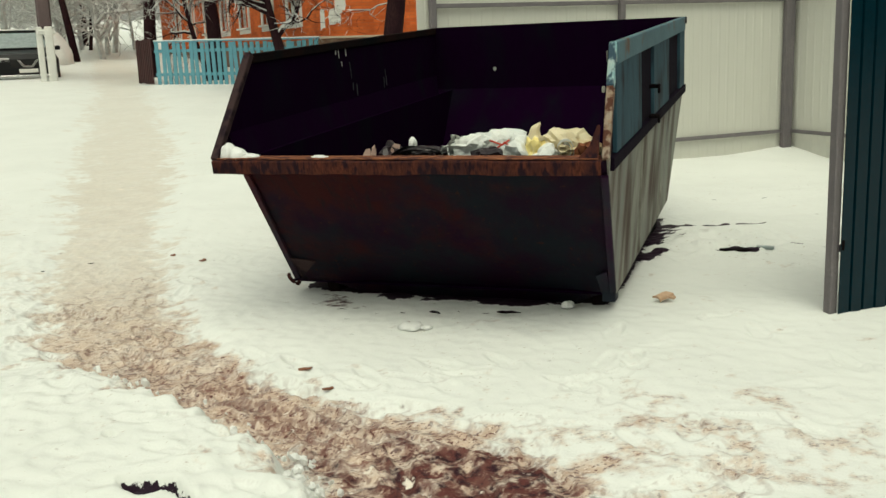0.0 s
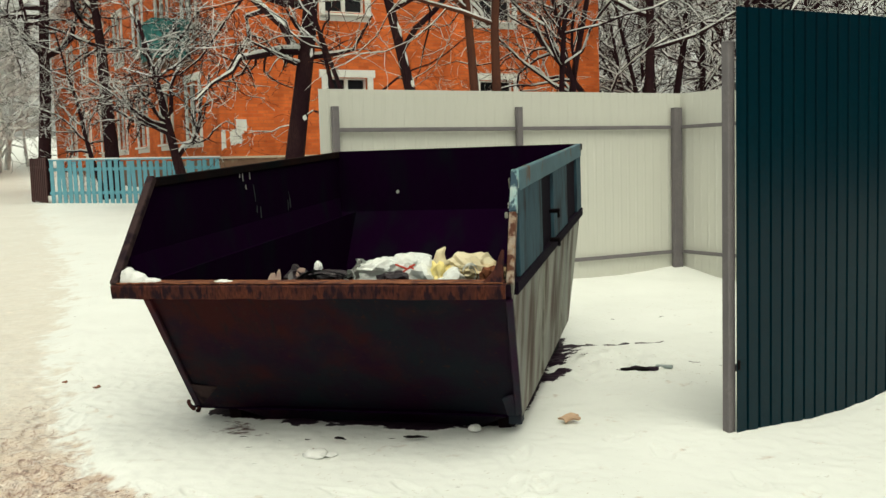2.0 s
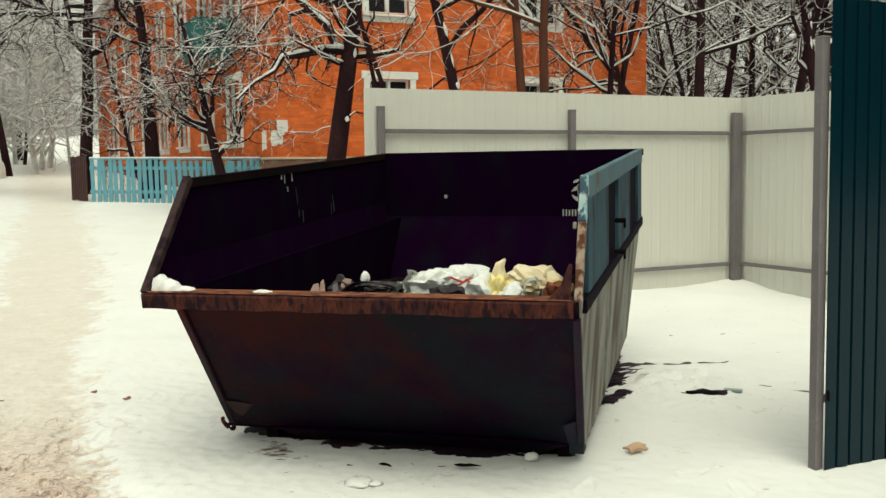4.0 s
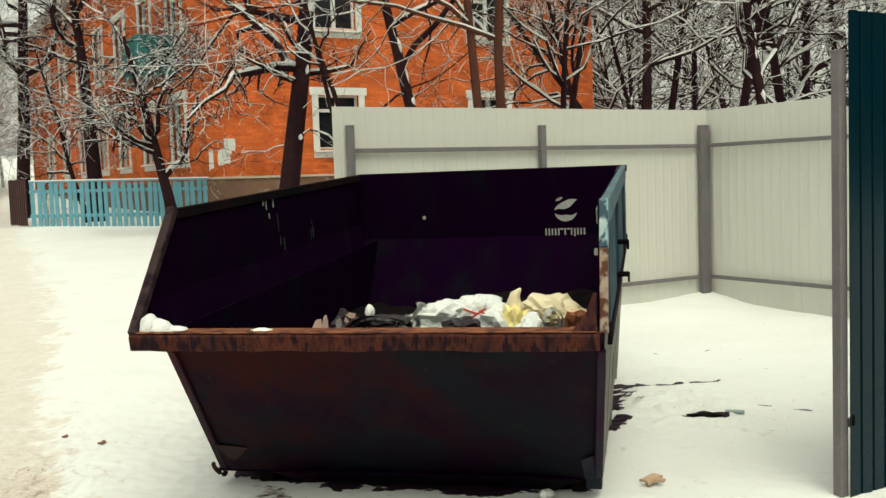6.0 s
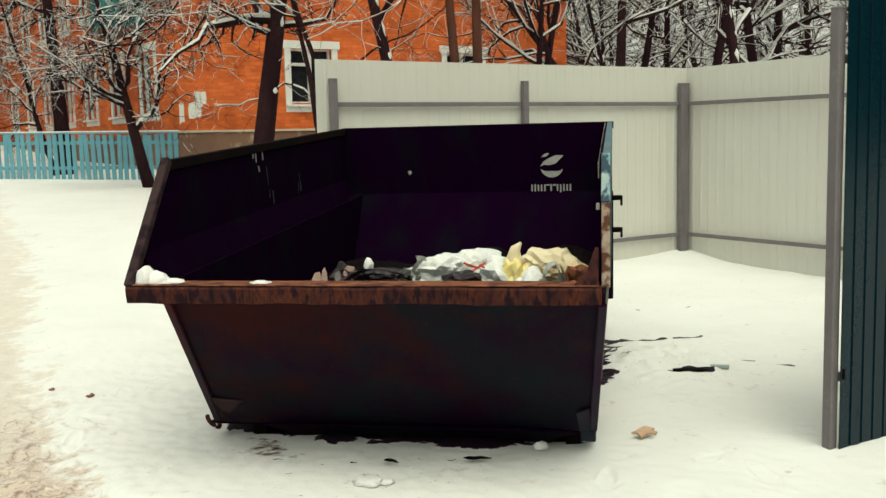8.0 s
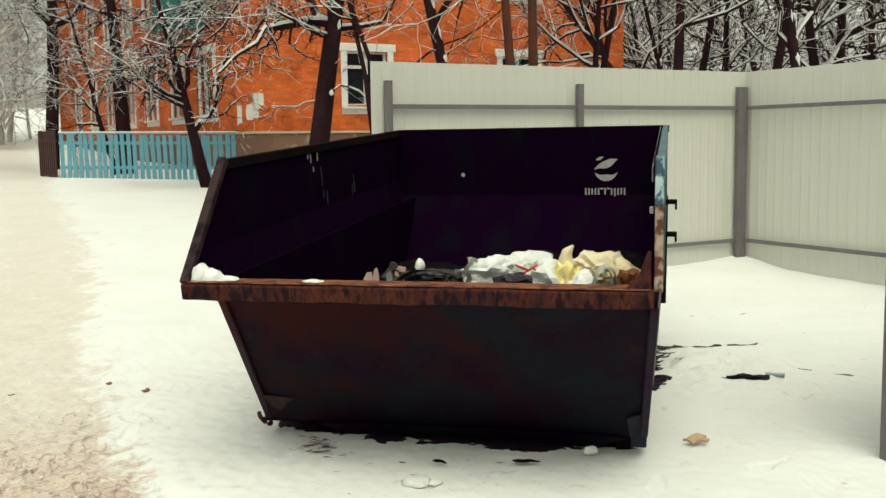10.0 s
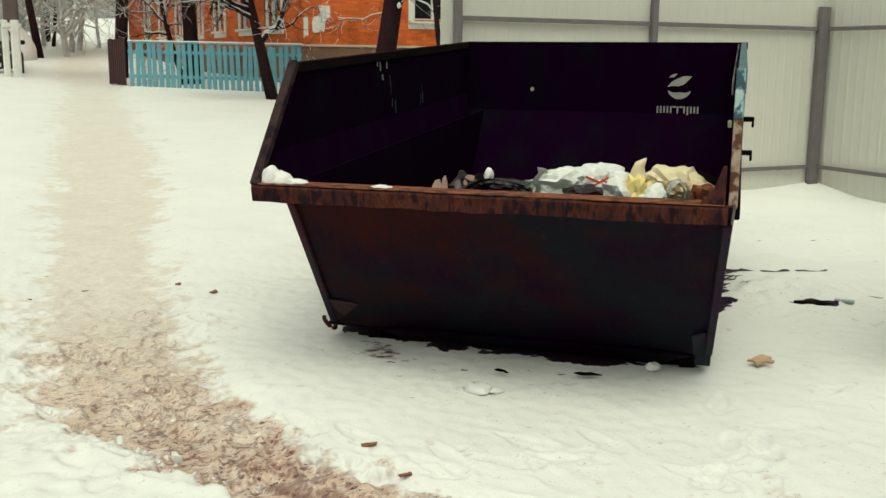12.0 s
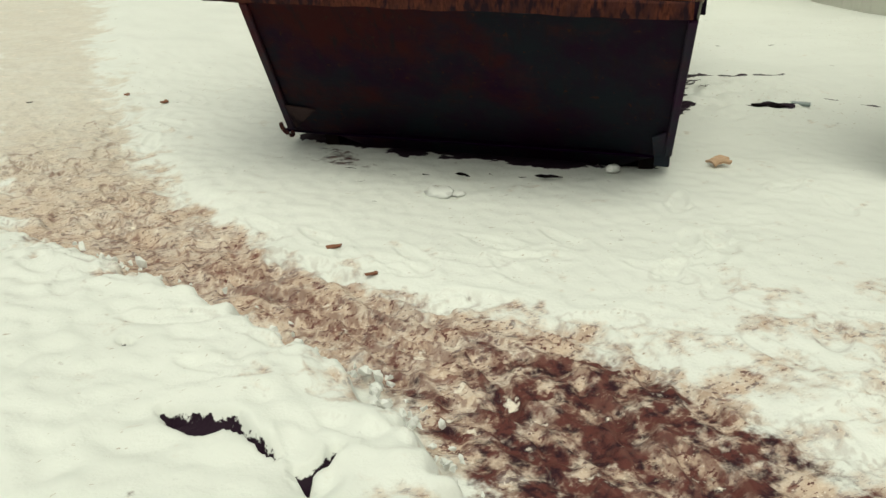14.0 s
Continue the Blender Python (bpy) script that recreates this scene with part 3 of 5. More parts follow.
def fence_run(name, label, m, length, posts, sheet_mat, sheet_y, rails, sheet_from=0.0, post_y=0.0, sheet_top=2.14, post_top=1.97, base=-0.05, rib=0.003, lining=None, post_w=0.06, pitch=0.115, cuts=(0.7, 0.75, 0.95)):
    f = thing(name, label, "fence", m)
    x = sheet_from
    while x < length - 0.05:
        w = min(1.15, length - x)
        V, F = ribbed(w, sheet_top - base, pitch, rib, cuts)
        s = part("sheet", (V, F), sheet_mat, f)
        s.location = (x, sheet_y, base)
        if lining:
            s = part("inner_sheet", ribbed(w, sheet_top - base), lining, f, "pale grey inner sheet")
            s.location = (x + 0.05, sheet_y + 0.016, base)
        x += 1.15
    for px in posts:
        p = part("post", box(post_w, post_w, post_top + 0.25, (0, 0, (post_top - 0.25) / 2)), M_GREY_POST, f)
        p.location = (px, post_y, 0)
        c = part("cap", box(post_w + 0.004, post_w + 0.004, 0.012, (0, 0, 0)), M_GREY_POST, p)
        c.location = (0, 0, post_top)
    for rz in rails:
        for a, b in zip(posts[:-1], posts[1:]):
            part("rail", box(b - a - 0.062, 0.022, 0.04, ((a + b) / 2, post_y + (0.012 if sheet_y > post_y else -0.012), rz)), M_GREY_POST, f)
    return f


fence_run("back_fence", "grey profiled steel fence with grey square posts", pose(3.46, 8.79, 0), 4.43, (0.14, 2.19, 4.30), M_GREY_SHEET, 0.05, (1.755, 0.335))
fence_run("side_fence", "grey profiled steel fence joining the corner post", pose(7.84, 8.79, 0, 0, 0, -90), 4.95, (0.0, 2.1, 4.2), M_GREY_SHEET, 0.05, (1.755, 0.335), sheet_from=-0.05, post_y=-0.02)
fence_run("front_fence", "dark teal profiled steel fence with a grey end post", pose(3.58, 3.80, 0), 4.2, (0.036, 2.1, 4.15), M_GREEN_SHEET, -0.046, (1.755, 0.335), sheet_from=0.046, rib=-0.012, lining=M_GREY_SHEET, post_w=0.048, pitch=0.082, cuts=(0.80, 0.84, 0.94))
latch = bpy.data.objects["front_fence"]
part("latch", box(0.014, 0.014, 0.05, (0.045, -0.06, 0.36)), M_DARK_DEBRIS, latch)


# ---- the skip ----
SKIP = pose(1.639, 4.578, 0.856, 2.92, -0.08, -41.8)
HW, LEN, TOP, LOW, IN = 1.0, 3.5, 0.50, -0.80, 0.062
FL, FR, BOT_F, BOT_B = 0.436, 0.25, 0.58, 2.95
WL = 0.89  # half width of the lower part on the side away from the fence


def build_skip():
    s = thing("skip", "large rusty dark green steel skip, half full of rubbish", "skip", SKIP)
    t = 0.01
    # walls: lower halves lean inwards to the floor
    # the front plate is pressed inwards between its two lower corners and sags there
    bm = bmesh.new()
    nu, nv = 44, 22
    grid = []
    for j in range(nv + 1):
        v = j / nv
        row = []
        for i in range(nu + 1):
            u = i / nu
            x0, x1 = -WL + 0.02 * (1 - v), HW - IN * v
            w = float(sm(u, 0.02 + 0.06 * v, 0.30) * sm(1 - u, 0.0, 0.22))
            dent = float(sm(v, 0.56, 1.0))
            wavy = 0.006 * noise.noise((u * 5, v * 4, 2.2))
            row.append(bm.verts.new((x0 + (x1 - x0) * u, BOT_F * v + 0.15 * w * dent + wavy * (1 - v), LOW * v - 0.155 * w * v ** 4)))
        grid.append(row)
    for r0, r1 in zip(grid[:-1], grid[1:]):
        for i in range(nu):
            bm.faces.new((r0[i], r1[i], r1[i + 1], r0[i + 1]))
    bmesh.ops.solidify(bm, geom=bm.faces[:], thickness=t)
    bmesh.ops.recalc_face_normals(bm, faces=bm.faces[:])
    part("front_wall", bm, M_SKIP_FRONT, s, "dark teal and rusty sloping steel plate", smooth=True)
    part("back_wall", plate([(-HW, LEN, TOP), (HW, LEN, TOP), (HW, LEN, 0), (-HW, LEN, 0)], t), M_PAINT_INSIDE, s)
    part("lower_back_wall", plate([(-HW, LEN, 0), (HW, LEN, 0), (HW - IN, BOT_B, LOW), (-HW + IN, BOT_B, LOW)], t), M_PAINT_INSIDE, s)
    part("floor_plate", plate([(-HW + IN, BOT_F, LOW), (HW - IN, BOT_F, LOW), (HW - IN, BOT_B, LOW), (-HW + IN, BOT_B, LOW)], t), M_PAINT_INSIDE, s)
    part("left_lower_wall", plate([(-WL + 0.02, 0.0, 0), (-WL + 0.02, LEN, 0), (-WL, BOT_B, LOW), (-WL, BOT_F, LOW)], t), M_PAINT_INSIDE, s)
    part("left_upper_wall", plate([(-HW, 0.0, 0), (-HW, FL, TOP), (-HW, LEN, TOP), (-HW, LEN, 0)], t), M_PAINT_INSIDE, s)
    part("right_lower_wall", plate([(HW, 0.0, 0), (HW, LEN, 0), (HW - IN, BOT_B, LOW), (HW - IN, BOT_F, LOW)], t), M_WORN_GREY, s, "pale worn grey steel plate")
    part("right_upper_wall", plate([(HW - 0.012, 0.0, 0), (HW - 0.012, FR, TOP), (HW - 0.012, LEN, TOP), (HW - 0.012, LEN, 0)], t), M_BLUE_DARK, s)
    part("right_lining", plate([(HW - 0.026, 0.01, 0), (HW - 0.026, FR, TOP), (HW - 0.026, LEN - 0.02, TOP), (HW - 0.026, LEN - 0.02, 0)], 0.008), M_PAINT_INSIDE, s)
    # front rim: a folded channel
    bm = bmesh.new()
    prof = [(-0.043, -0.064), (-0.05, -0.004), (-0.045, 0.004), (0.07, 0.006), (0.07, -0.004), (-0.036, -0.006), (-0.035, -0.064)]
    n = 24
    rows = []
    rng = random.Random(3)
    for k in range(n + 1):
        x = -HW + 0.006 + (2 * HW - 0.024) * k / n
        jit = [rng.uniform(-0.004, 0.004) for _ in range(2)]
        rows.append([bm.verts.new((x, y + jit[0], z + jit[1] * (0.5 if z > -0.05 else 1.0))) for y, z in prof])
    for a, b in zip(rows[:-1], rows[1:]):
        for i in range(len(prof)):
            bm.faces.new((a[i], a[(i + 1) % len(prof)], b[(i + 1) % len(prof)], b[i]))
    bm.faces.new(rows[0]), bm.faces.new(rows[-1][::-1])
    bmesh.ops.recalc_face_normals(bm, faces=bm.faces[:])
    part("front_rim", bm, M_RUST, s, "rusty folded steel rim")
    part("rim_flange", box(2 * HW - 0.06, 0.10, 0.004, (0.0, 0.012, 0.0105), 0.001), M_RUST_TOP, s, "bright rusty top of the rim")
    # edges of the front opening
    part("edge_strip", beam((-HW + 0.010, -0.02, 0.0), (-HW + 0.006, FL, TOP + 0.004), 0.042, 0.04), M_EDGE, s)
    part("edge_strip", beam((HW - 0.002, 0.0, 0.0), (HW - 0.002, FR * 0.62, TOP * 0.62), 0.034, 0.04), M_RUST_PALE, s, "flaking pale edge strip with rust")
    part("corner_gusset", plate([(HW - 0.03, -0.02, 0.0), (HW - 0.13, -0.008, 0.003), (HW - 0.075, 0.015, 0.06), (HW - 0.042, 0.04, 0.15), (HW - 0.03, 0.04, 0.15)], 0.012), M_RUST, s, "rusty corner gusset")
    part("edge_strip", beam((HW - 0.002, FR * 0.62, TOP * 0.62), (HW - 0.002, FR, TOP), 0.036, 0.04), M_CYAN_PAINT, s, "chipped light blue edge strip")
    # top rails
    part("top_rail", beam((HW + 0.003, FR - 0.01, TOP - 0.045), (HW + 0.003, LEN, TOP - 0.045), 0.036, 0.1), M_BLUE_PAINT, s, "chipped light blue top rail")
    part("top_rail", beam((-HW + 0.006, FL, TOP - 0.022), (-HW + 0.006, LEN, TOP - 0.022), 0.03, 0.05), M_PAINT_DARK, s)
    part("top_rail", beam((-HW, LEN + 0.012, TOP - 0.02), (HW + 0.03, LEN + 0.012, TOP - 0.02), 0.03, 0.05), M_PAINT_DARK, s)
    part("rail_flange", plate([(HW - 0.034, FR + 0.01, TOP - 0.10), (HW - 0.034, FR - 0.02, TOP - 0.035), (HW - 0.034, LEN - 0.03, TOP - 0.004), (HW - 0.034, LEN - 0.03, TOP - 0.06)], 0.006), M_WORN_GREY, s, "worn pale inner flange")
    part("hinge_tab", box(0.016, 0.010, 0.03, (HW - 0.033, FR * 0.62 - 0.01, TOP * 0.60)), M_WORN_GREY, s, "small pale hinge tab")
    # ledge along the side, with uprights standing on it
    part("side_ledge", beam((HW + 0.006, 0.06, -0.03), (HW + 0.006, LEN, -0.03), 0.04, 0.06), M_BLUE_DARK, s, "dark rusty side ledge")
    part("inner_slope", plate([(-HW + 0.012, 0.12, 0.12), (-WL + 0.014, 0.26, -0.28), (-WL + 0.014, LEN - 0.25, -0.28), (-HW + 0.012, LEN - 0.03, 0.12)], 0.006), M_PAINT_INSIDE, s)
    for y, w in ((0.62, 0.85), (2.0, 0.8), (3.3, 0.35)):
        part("upright", box(0.03, w, TOP - 0.08, (HW + 0.003, y, (TOP - 0.08) / 2)), M_BLUE_PANEL, s, "worn blue upright panel")
    for y in (1.15, 2.55):
        k = y / LEN
        part("lower_rib", beam((HW + 0.004, y, -0.06), (HW - IN + 0.012, BOT_F + (BOT_B - BOT_F) * k, LOW + 0.02), 0.02, 0.03), M_WORN_GREY, s)
    # corner folds of the front plate
    for sx in (-1, 1):
        part("corner_fold", beam((sx * ((HW if sx > 0 else WL - 0.018) - 0.016), 0.046, -0.08), (sx * ((HW - IN if sx > 0 else WL) - 0.006), BOT_F - 0.03, LOW + 0.02), 0.035, 0.02), M_SKIP_FRONT, s)
    # floor beams and end hooks
    for sx in (-0.75, 0.8):
        part("skid", plate([(sx, BOT_F + 0.06, LOW), (sx, BOT_B, LOW), (sx, BOT_B, LOW - 0.26), (sx, BOT_F + 0.1, LOW - 0.13)], 0.07), M_PAINT_DARK, s)
    part("corner_foot", box(0.07, 0.09, 0.07, (HW - IN - 0.03, BOT_F + 0.035, LOW - 0.012)), M_SKIP_FRONT, s, "dark square corner foot")
    V, F = [], []
    tube(V, F, [Vector((-0.028 * math.sin(a), -0.028 * math.cos(a) - 0.01, 0.028 * math.sin(a))) for a in np.linspace(-2.4, 1.4, 9)], [0.011] * 9, 6)
    h = part("hook", (V, F), M_RUST, s, smooth=True)
    h.location = (-WL - 0.01, BOT_F - 0.04, LOW + 0.02)
    # bent gussets that tie the two lower corners together
    part("gusset", plate([(-WL + 0.004, BOT_F - 0.15, LOW + 0.17), (-WL - 0.010, BOT_F - 0.03, LOW + 0.01), (-WL + 0.03, BOT_F - 0.02, LOW + 0.02), (-WL + 0.17, BOT_F - 0.115, LOW + 0.145)], 0.008), M_EDGE, s, "worn brown corner gusset")
    part("gusset", plate([(HW - IN - 0.02, BOT_F - 0.13, LOW + 0.15), (HW - IN - 0.08, BOT_F - 0.11, LOW + 0.12), (HW - IN - 0.07, BOT_F - 0.012, LOW), (HW - IN - 0.012, BOT_F - 0.014, LOW)], 0.008), M_SKIP_FRONT, s)
    # brackets on the outer side
    for z in (0.19, 0.02):
        b = part("bracket", box(0.06, 0.05, 0.022, (HW + 0.045, 1.4, z)), M_DARK_DEBRIS, s)
        part("bracket_tip", box(0.012, 0.04, 0.03, (HW + 0.069, 1.4, z - 0.025)), M_DARK_DEBRIS, b)
    # printed mark on the inner back wall: plain swoosh and bars
    def crescent(cx, cz, r, a_from, a_to, fat):
        arc = np.linspace(a_from, a_to, 9)
        outer = [(cx + r * math.cos(a), LEN - 0.013, cz + r * math.sin(a)) for a in arc]
        inner = [(cx + (r - fat * math.sin(math.pi * k / 8)) * math.cos(a), LEN - 0.013, cz + (r - fat * math.sin(math.pi * k / 8)) * math.sin(a)) for k, a in enumerate(arc)]
        return plate(outer + inner[-2:0:-1], 0.003, 0)

    mark = part("wall_mark", crescent(0.58, 0.19, 0.085, -2.9, -0.25, 0.05), M_LOGO, s, "pale printed mark")
    wave = [(-0.085, -0.015), (-0.06, 0.02), (-0.02, 0.045), (0.03, 0.065), (0.085, 0.062), (0.06, 0.035), (0.03, 0.005), (-0.01, -0.008), (-0.05, -0.005)]
    part("swoosh", plate([(0.58 + px, LEN - 0.013, 0.205 + pz) for px, pz in wave], 0.003, 0), M_LOGO, mark)
    part("swoosh", crescent(0.55, 0.235, 0.05, 1.3, 2.7, 0.022), M_LOGO, mark)
    for k in range(13):
        hh = (0.05, 0.05, 0.046, 0.05, 0.05, 0.012, 0.05, 0.012, 0.05, 0.066, 0.05, 0.046, 0.05)[k]
        part("bar", box(0.011 if hh > 0.02 else 0.022, 0.004, hh, (0.432 + 0.0235 * k, LEN - 0.014, 0.03 + (0.02 if hh < 0.02 else 0.0) - (0.01 if hh > 0.06 else 0.0)), 0), M_LOGO, mark)
    # pale disc painted for a small hole that daylight shows through
    part("lit_hole_disc", plate([(-0.49 + 0.014 * math.cos(a), LEN - 0.013, 0.16 + 0.016 * math.sin(a)) for a in np.linspace(0, 5.6, 9)], 0.003, 0), M_LOGO, s)
    rng = random.Random(14)
    for y, z, h, w in ((1.53, 0.455, 0.06, 0.010), (1.57, 0.44, 0.08, 0.008), (1.68, 0.45, 0.09, 0.012), (1.61, 0.36, 0.03, 0.010)):
        part("run_streak", box(0.003, w, h, (-HW + 0.0125, y, z), 0, pose(0, 0, 0, rng.uniform(-14, 14))), M_LOGO, s)
    for k in range(9):
        y = rng.choice((1.75, 2.35)) + rng.gauss(0, 0.04)
        part("scratch", box(0.003, rng.uniform(0.005, 0.014), rng.uniform(0.03, 0.10), (-HW + 0.0125, y, rng.uniform(0.15, 0.34)), 0, pose(0, 0, 0, rng.uniform(-8, 12))), M_SCRATCH, s, "pale vertical scratch")
    return s


build_skip()


def crumpled(rx, ry, rz, seed, amount=0.35, freq=3.0, sub=4):
    """A slumped, creased bag."""
    bm = bmesh.new()
    bmesh.ops.create_icosphere(bm, subdivisions=sub, radius=1)
    for v in bm.verts:
        p = v.co.copy()
        q = Vector((p.x * 0.75, p.y * 1.3, p.z * 1.1)) * freq + Vector((seed * 7.1, seed * 3.3, seed * 1.7))
        f1, f2, f3 = (1 - 2.2 * abs(noise.noise(q * s)) for s in (0.8, 1.9, 4.1))
        d = amount * (0.40 * f1 + 0.30 * f2 + 0.17 * f3)
        p *= 1 + d
        if p.z < 0:
            p.z *= 0.6
        v.co = Vector((p.x * rx, p.y * ry, p.z * rz))
    return bm


def slumped(rx, ry, rz, seed, pleats=2.2, amount=0.3):
    """A thin plastic bag, slumped into lobes and crumpled into small facets."""
    rng = random.Random(seed)
    bm = bmesh.new()
    bmesh.ops.create_icosphere(bm, subdivisions=4 if rx > 0.1 else 3, radius=1)
    off = Vector((seed * 5.3, seed * 2.1, seed * 3.7))
    ways = [Vector((math.cos(seed * 1.7 + a), 0.4 * math.sin(seed + a), math.sin(seed * 1.7 + a))) for a in (0.0, 1.1)]
    for v in bm.verts:
        p = v.co.copy()
        d = 0.9 * noise.noise(p * 1.15 + off)
        for k, w in enumerate(ways):
            q = p.dot(w) * pleats * (1 + 0.6 * k) + 1.3 * noise.noise(p * 1.3 + off * (k + 2))
            tri = abs((q % 1.0) * 2 - 1)
            d += (0.42, 0.25)[k] * (tri ** 1.6 - 0.35) * (0.4 + 1.2 * abs(noise.noise(p * 0.9 - off)))
        d += 0.10 * (0.5 - abs(noise.noise(p * 3.5 + off)) * 2) + rng.uniform(-0.07, 0.07)
        p *= 1 + amount * d * 1.5
        if p.z < 0:
            p.z *= 0.6
        v.co = Vector((p.x * rx, p.y * ry, p.z * rz))
    return bm


def in_skip(x, y, z, rz=0):
    return SKIP @ pose(x, y, z, 0, 0, rz)


def rubbish():
    heap = bmesh.new()
    bmesh.ops.create_grid(heap, x_segments=40, y_segments=40, size=1)
    for v in heap.verts:
        x, y = v.co.x * 0.90 + 0.05, 1.75 + v.co.y * 1.35
        z = -0.22 + 0.12 * noise.noise((x * 2, y * 2, 3)) + 0.05 * noise.noise((x * 7, y * 7, 1)) - 0.10 * abs(y - 1.2) - 0.1 * max(0, -x)
        v.co = (x, y, z)
    low = bmesh.ops.extrude_face_region(heap, geom=heap.faces[:])
    for v in [g for g in low["geom"] if isinstance(g, bmesh.types.BMVert)]:
        v.co = (v.co.x * 0.85, 0.70 + (v.co.y - 0.40) * 0.78, LOW + 0.012)
    bmesh.ops.recalc_face_normals(heap, faces=heap.faces[:])
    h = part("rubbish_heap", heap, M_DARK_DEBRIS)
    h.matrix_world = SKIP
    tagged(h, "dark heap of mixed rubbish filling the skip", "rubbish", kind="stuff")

    def bag(name, label, mat_, x, y, z, rx, ry, rz, seed, turn=0, **k):
        b = part(name, slumped(rx, ry, rz, seed, **k), mat_)
        b.matrix_world = in_skip(x, y, z, turn)
        return tagged(b, label, "bag", "bags in the skip")

    def loop(parent, at, r, turn, w=0.03):
        V, F = [], []
        for k in range(15):
            a = -0.6 + 4.4 * k / 14
            for j in range(2):
                q = r * (1 - 0.1 * math.sin(3 * a))
                V.append((q * math.cos(a), (j - 0.5) * 2 * w + 0.01 * math.sin(5 * a), q * 1.25 * math.sin(a)))
        F = [(2 * k, 2 * k + 1, 2 * k + 3, 2 * k + 2) for k in range(14)]
        bm = bmesh.new()
        vs = [bm.verts.new(v) for v in V]
        for f in F:
            bm.faces.new([vs[i] for i in f])
        bmesh.ops.solidify(bm, geom=bm.faces[:], thickness=0.008)
        o = part("handle", bm, M_BAG_WHITE, parent, smooth=True)
        o.matrix_local = pose(*at, 0, 0, turn)

    def curl(name, mat_, at, r, length, turns, turn, tilt, label, category, group=""):
        """A sheet of film rolled up loosely, its open end towards the viewer."""
        bm, rows = bmesh.new(), []
        for j in range(4):
            row = []
            for k in range(26):
                a = turns * 2 * math.pi * k / 25 - 0.8
                q = r * (1 - 0.45 * k / 25) * (1 + 0.10 * noise.noise((a, j, r * 40)))
                row.append(bm.verts.new((q * math.cos(a), -length / 2 + length * j / 3 + 0.01 * math.sin(2 * a), q * math.sin(a) * 1.15)))
            rows.append(row)
        for r0, r1 in zip(rows[:-1], rows[1:]):
            for k in range(25):
                bm.faces.new((r0[k], r0[k + 1], r1[k + 1], r1[k]))
        bmesh.ops.solidify(bm, geom=bm.faces[:], thickness=0.005)
        o = part(name, bm, mat_, smooth=True)
        o.matrix_world = in_skip(*at) @ pose(0, 0, 0, tilt, 0, turn)
        return tagged(o, label, category, group)

    b = bag("plastic_bag", "crumpled white plastic bag with looped handles", M_BAG_WHITE, 0.31, 0.30, -0.005, 0.135, 0.11, 0.085, 1, 8, amount=0.42, pleats=1.1)
    loop(b, (-0.10, -0.08, 0.035), 0.045, 70, 0.012)
    loop(b, (-0.15, -0.05, -0.01), 0.035, 50, 0.02)
    b = bag("plastic_bag", "crumpled white plastic bag with red print", M_BAG_WHITE, 0.44, 0.31, -0.005, 0.13, 0.11, 0.078, 2, 25, amount=0.42, pleats=1.2)
    for dx, dz, ry in ((-0.055, 0.080, 24), (-0.02, 0.072, -28), (0.01, 0.060, 38)):
        part("print_stripe", box(0.07, 0.006, 0.009, (0, 0, 0), 0.002, pose(0, 0, 0, 0, ry, 0)), M_BAG_RED, b).location = (dx, -0.125, dz - 0.02)
    bag("plastic_bag", "bluish white plastic bag crushed among other bags", M_BAG_WHITE, 0.54, 0.25, -0.01, 0.085, 0.07, 0.078, 12, 0, amount=0.5, pleats=1.5)
    b = bag("plastic_bag", "knotted yellow plastic bag lying on other bags", M_BAG_YELLOW, 0.635, 0.22, -0.01, 0.062, 0.055, 0.088, 3, 0, amount=0.4, pleats=2.4)
    V, F = [], []
    tube(V, F, [Vector((0, 0.02, 0.05)), Vector((-0.022, 0.03, 0.085)), Vector((-0.012, 0.02, 0.125)), Vector((0.012, 0.02, 0.15))], [0.042, 0.034, 0.022, 0.005], 7)
    part("knot_tip", (V, F), M_BAG_BEIGE, b, "pale twisted bag tip", smooth=True)
    bag("plastic_bag", "full beige plastic bag in the corner of the skip", M_BAG_BEIGE, 0.77, 0.33, 0.0, 0.15, 0.12, 0.105, 4, 20, amount=0.34, pleats=1.5)
    curl("plastic_film", M_BAG_WHITE, (0.785, 0.13, 0.028), 0.045, 0.09, 1.4, 12, 0, "white plastic film rolled up against the rim", "film")
    bag("plastic_bag", "white plastic bag pressed flat beside the rolled film", M_BAG_WHITE, 0.70, 0.14, -0.01, 0.06, 0.05, 0.045, 9, 20, amount=0.5)
    bag("plastic_bag", "dull orange plastic scrap beside the beige bag", M_RUST_TOP, 0.87, 0.17, -0.01, 0.05, 0.05, 0.062, 19, 20, amount=0.5)
    bag("rubbish_bag", "black plastic rubbish bag half hidden by the rim", M_BAG_BLACK, 0.06, 0.28, -0.03, 0.13, 0.11, 0.05, 5, 8, amount=0.4)
    bag("rubbish_bag", "small brownish black plastic bag against the rim", M_BAG_BLACK, 0.41, 0.14, -0.015, 0.085, 0.05, 0.052, 6, 0, amount=0.45, pleats=2.6)
    bag("rubbish_bag", "black plastic bag with grey folds", M_BAG_BLACK, -0.11, 0.24, -0.02, 0.055, 0.06, 0.062, 7, 0, amount=0.7, pleats=3.0)
    # a folded strip of grey film arching over the black bags
    for k, (x0, x1, top, dy) in enumerate(((-0.10, 0.16, 0.055, 0.0), (-0.07, 0.18, 0.040, -0.03))):
        bm, row = bmesh.new(), []
        for i in range(17):
            f = i / 16
            z = -0.015 + (top + 0.015) * math.sin(math.pi * min(1.0, f * 1.25 + 0.08) * 0.62) * (1 - 0.75 * max(0.0, f - 0.4))
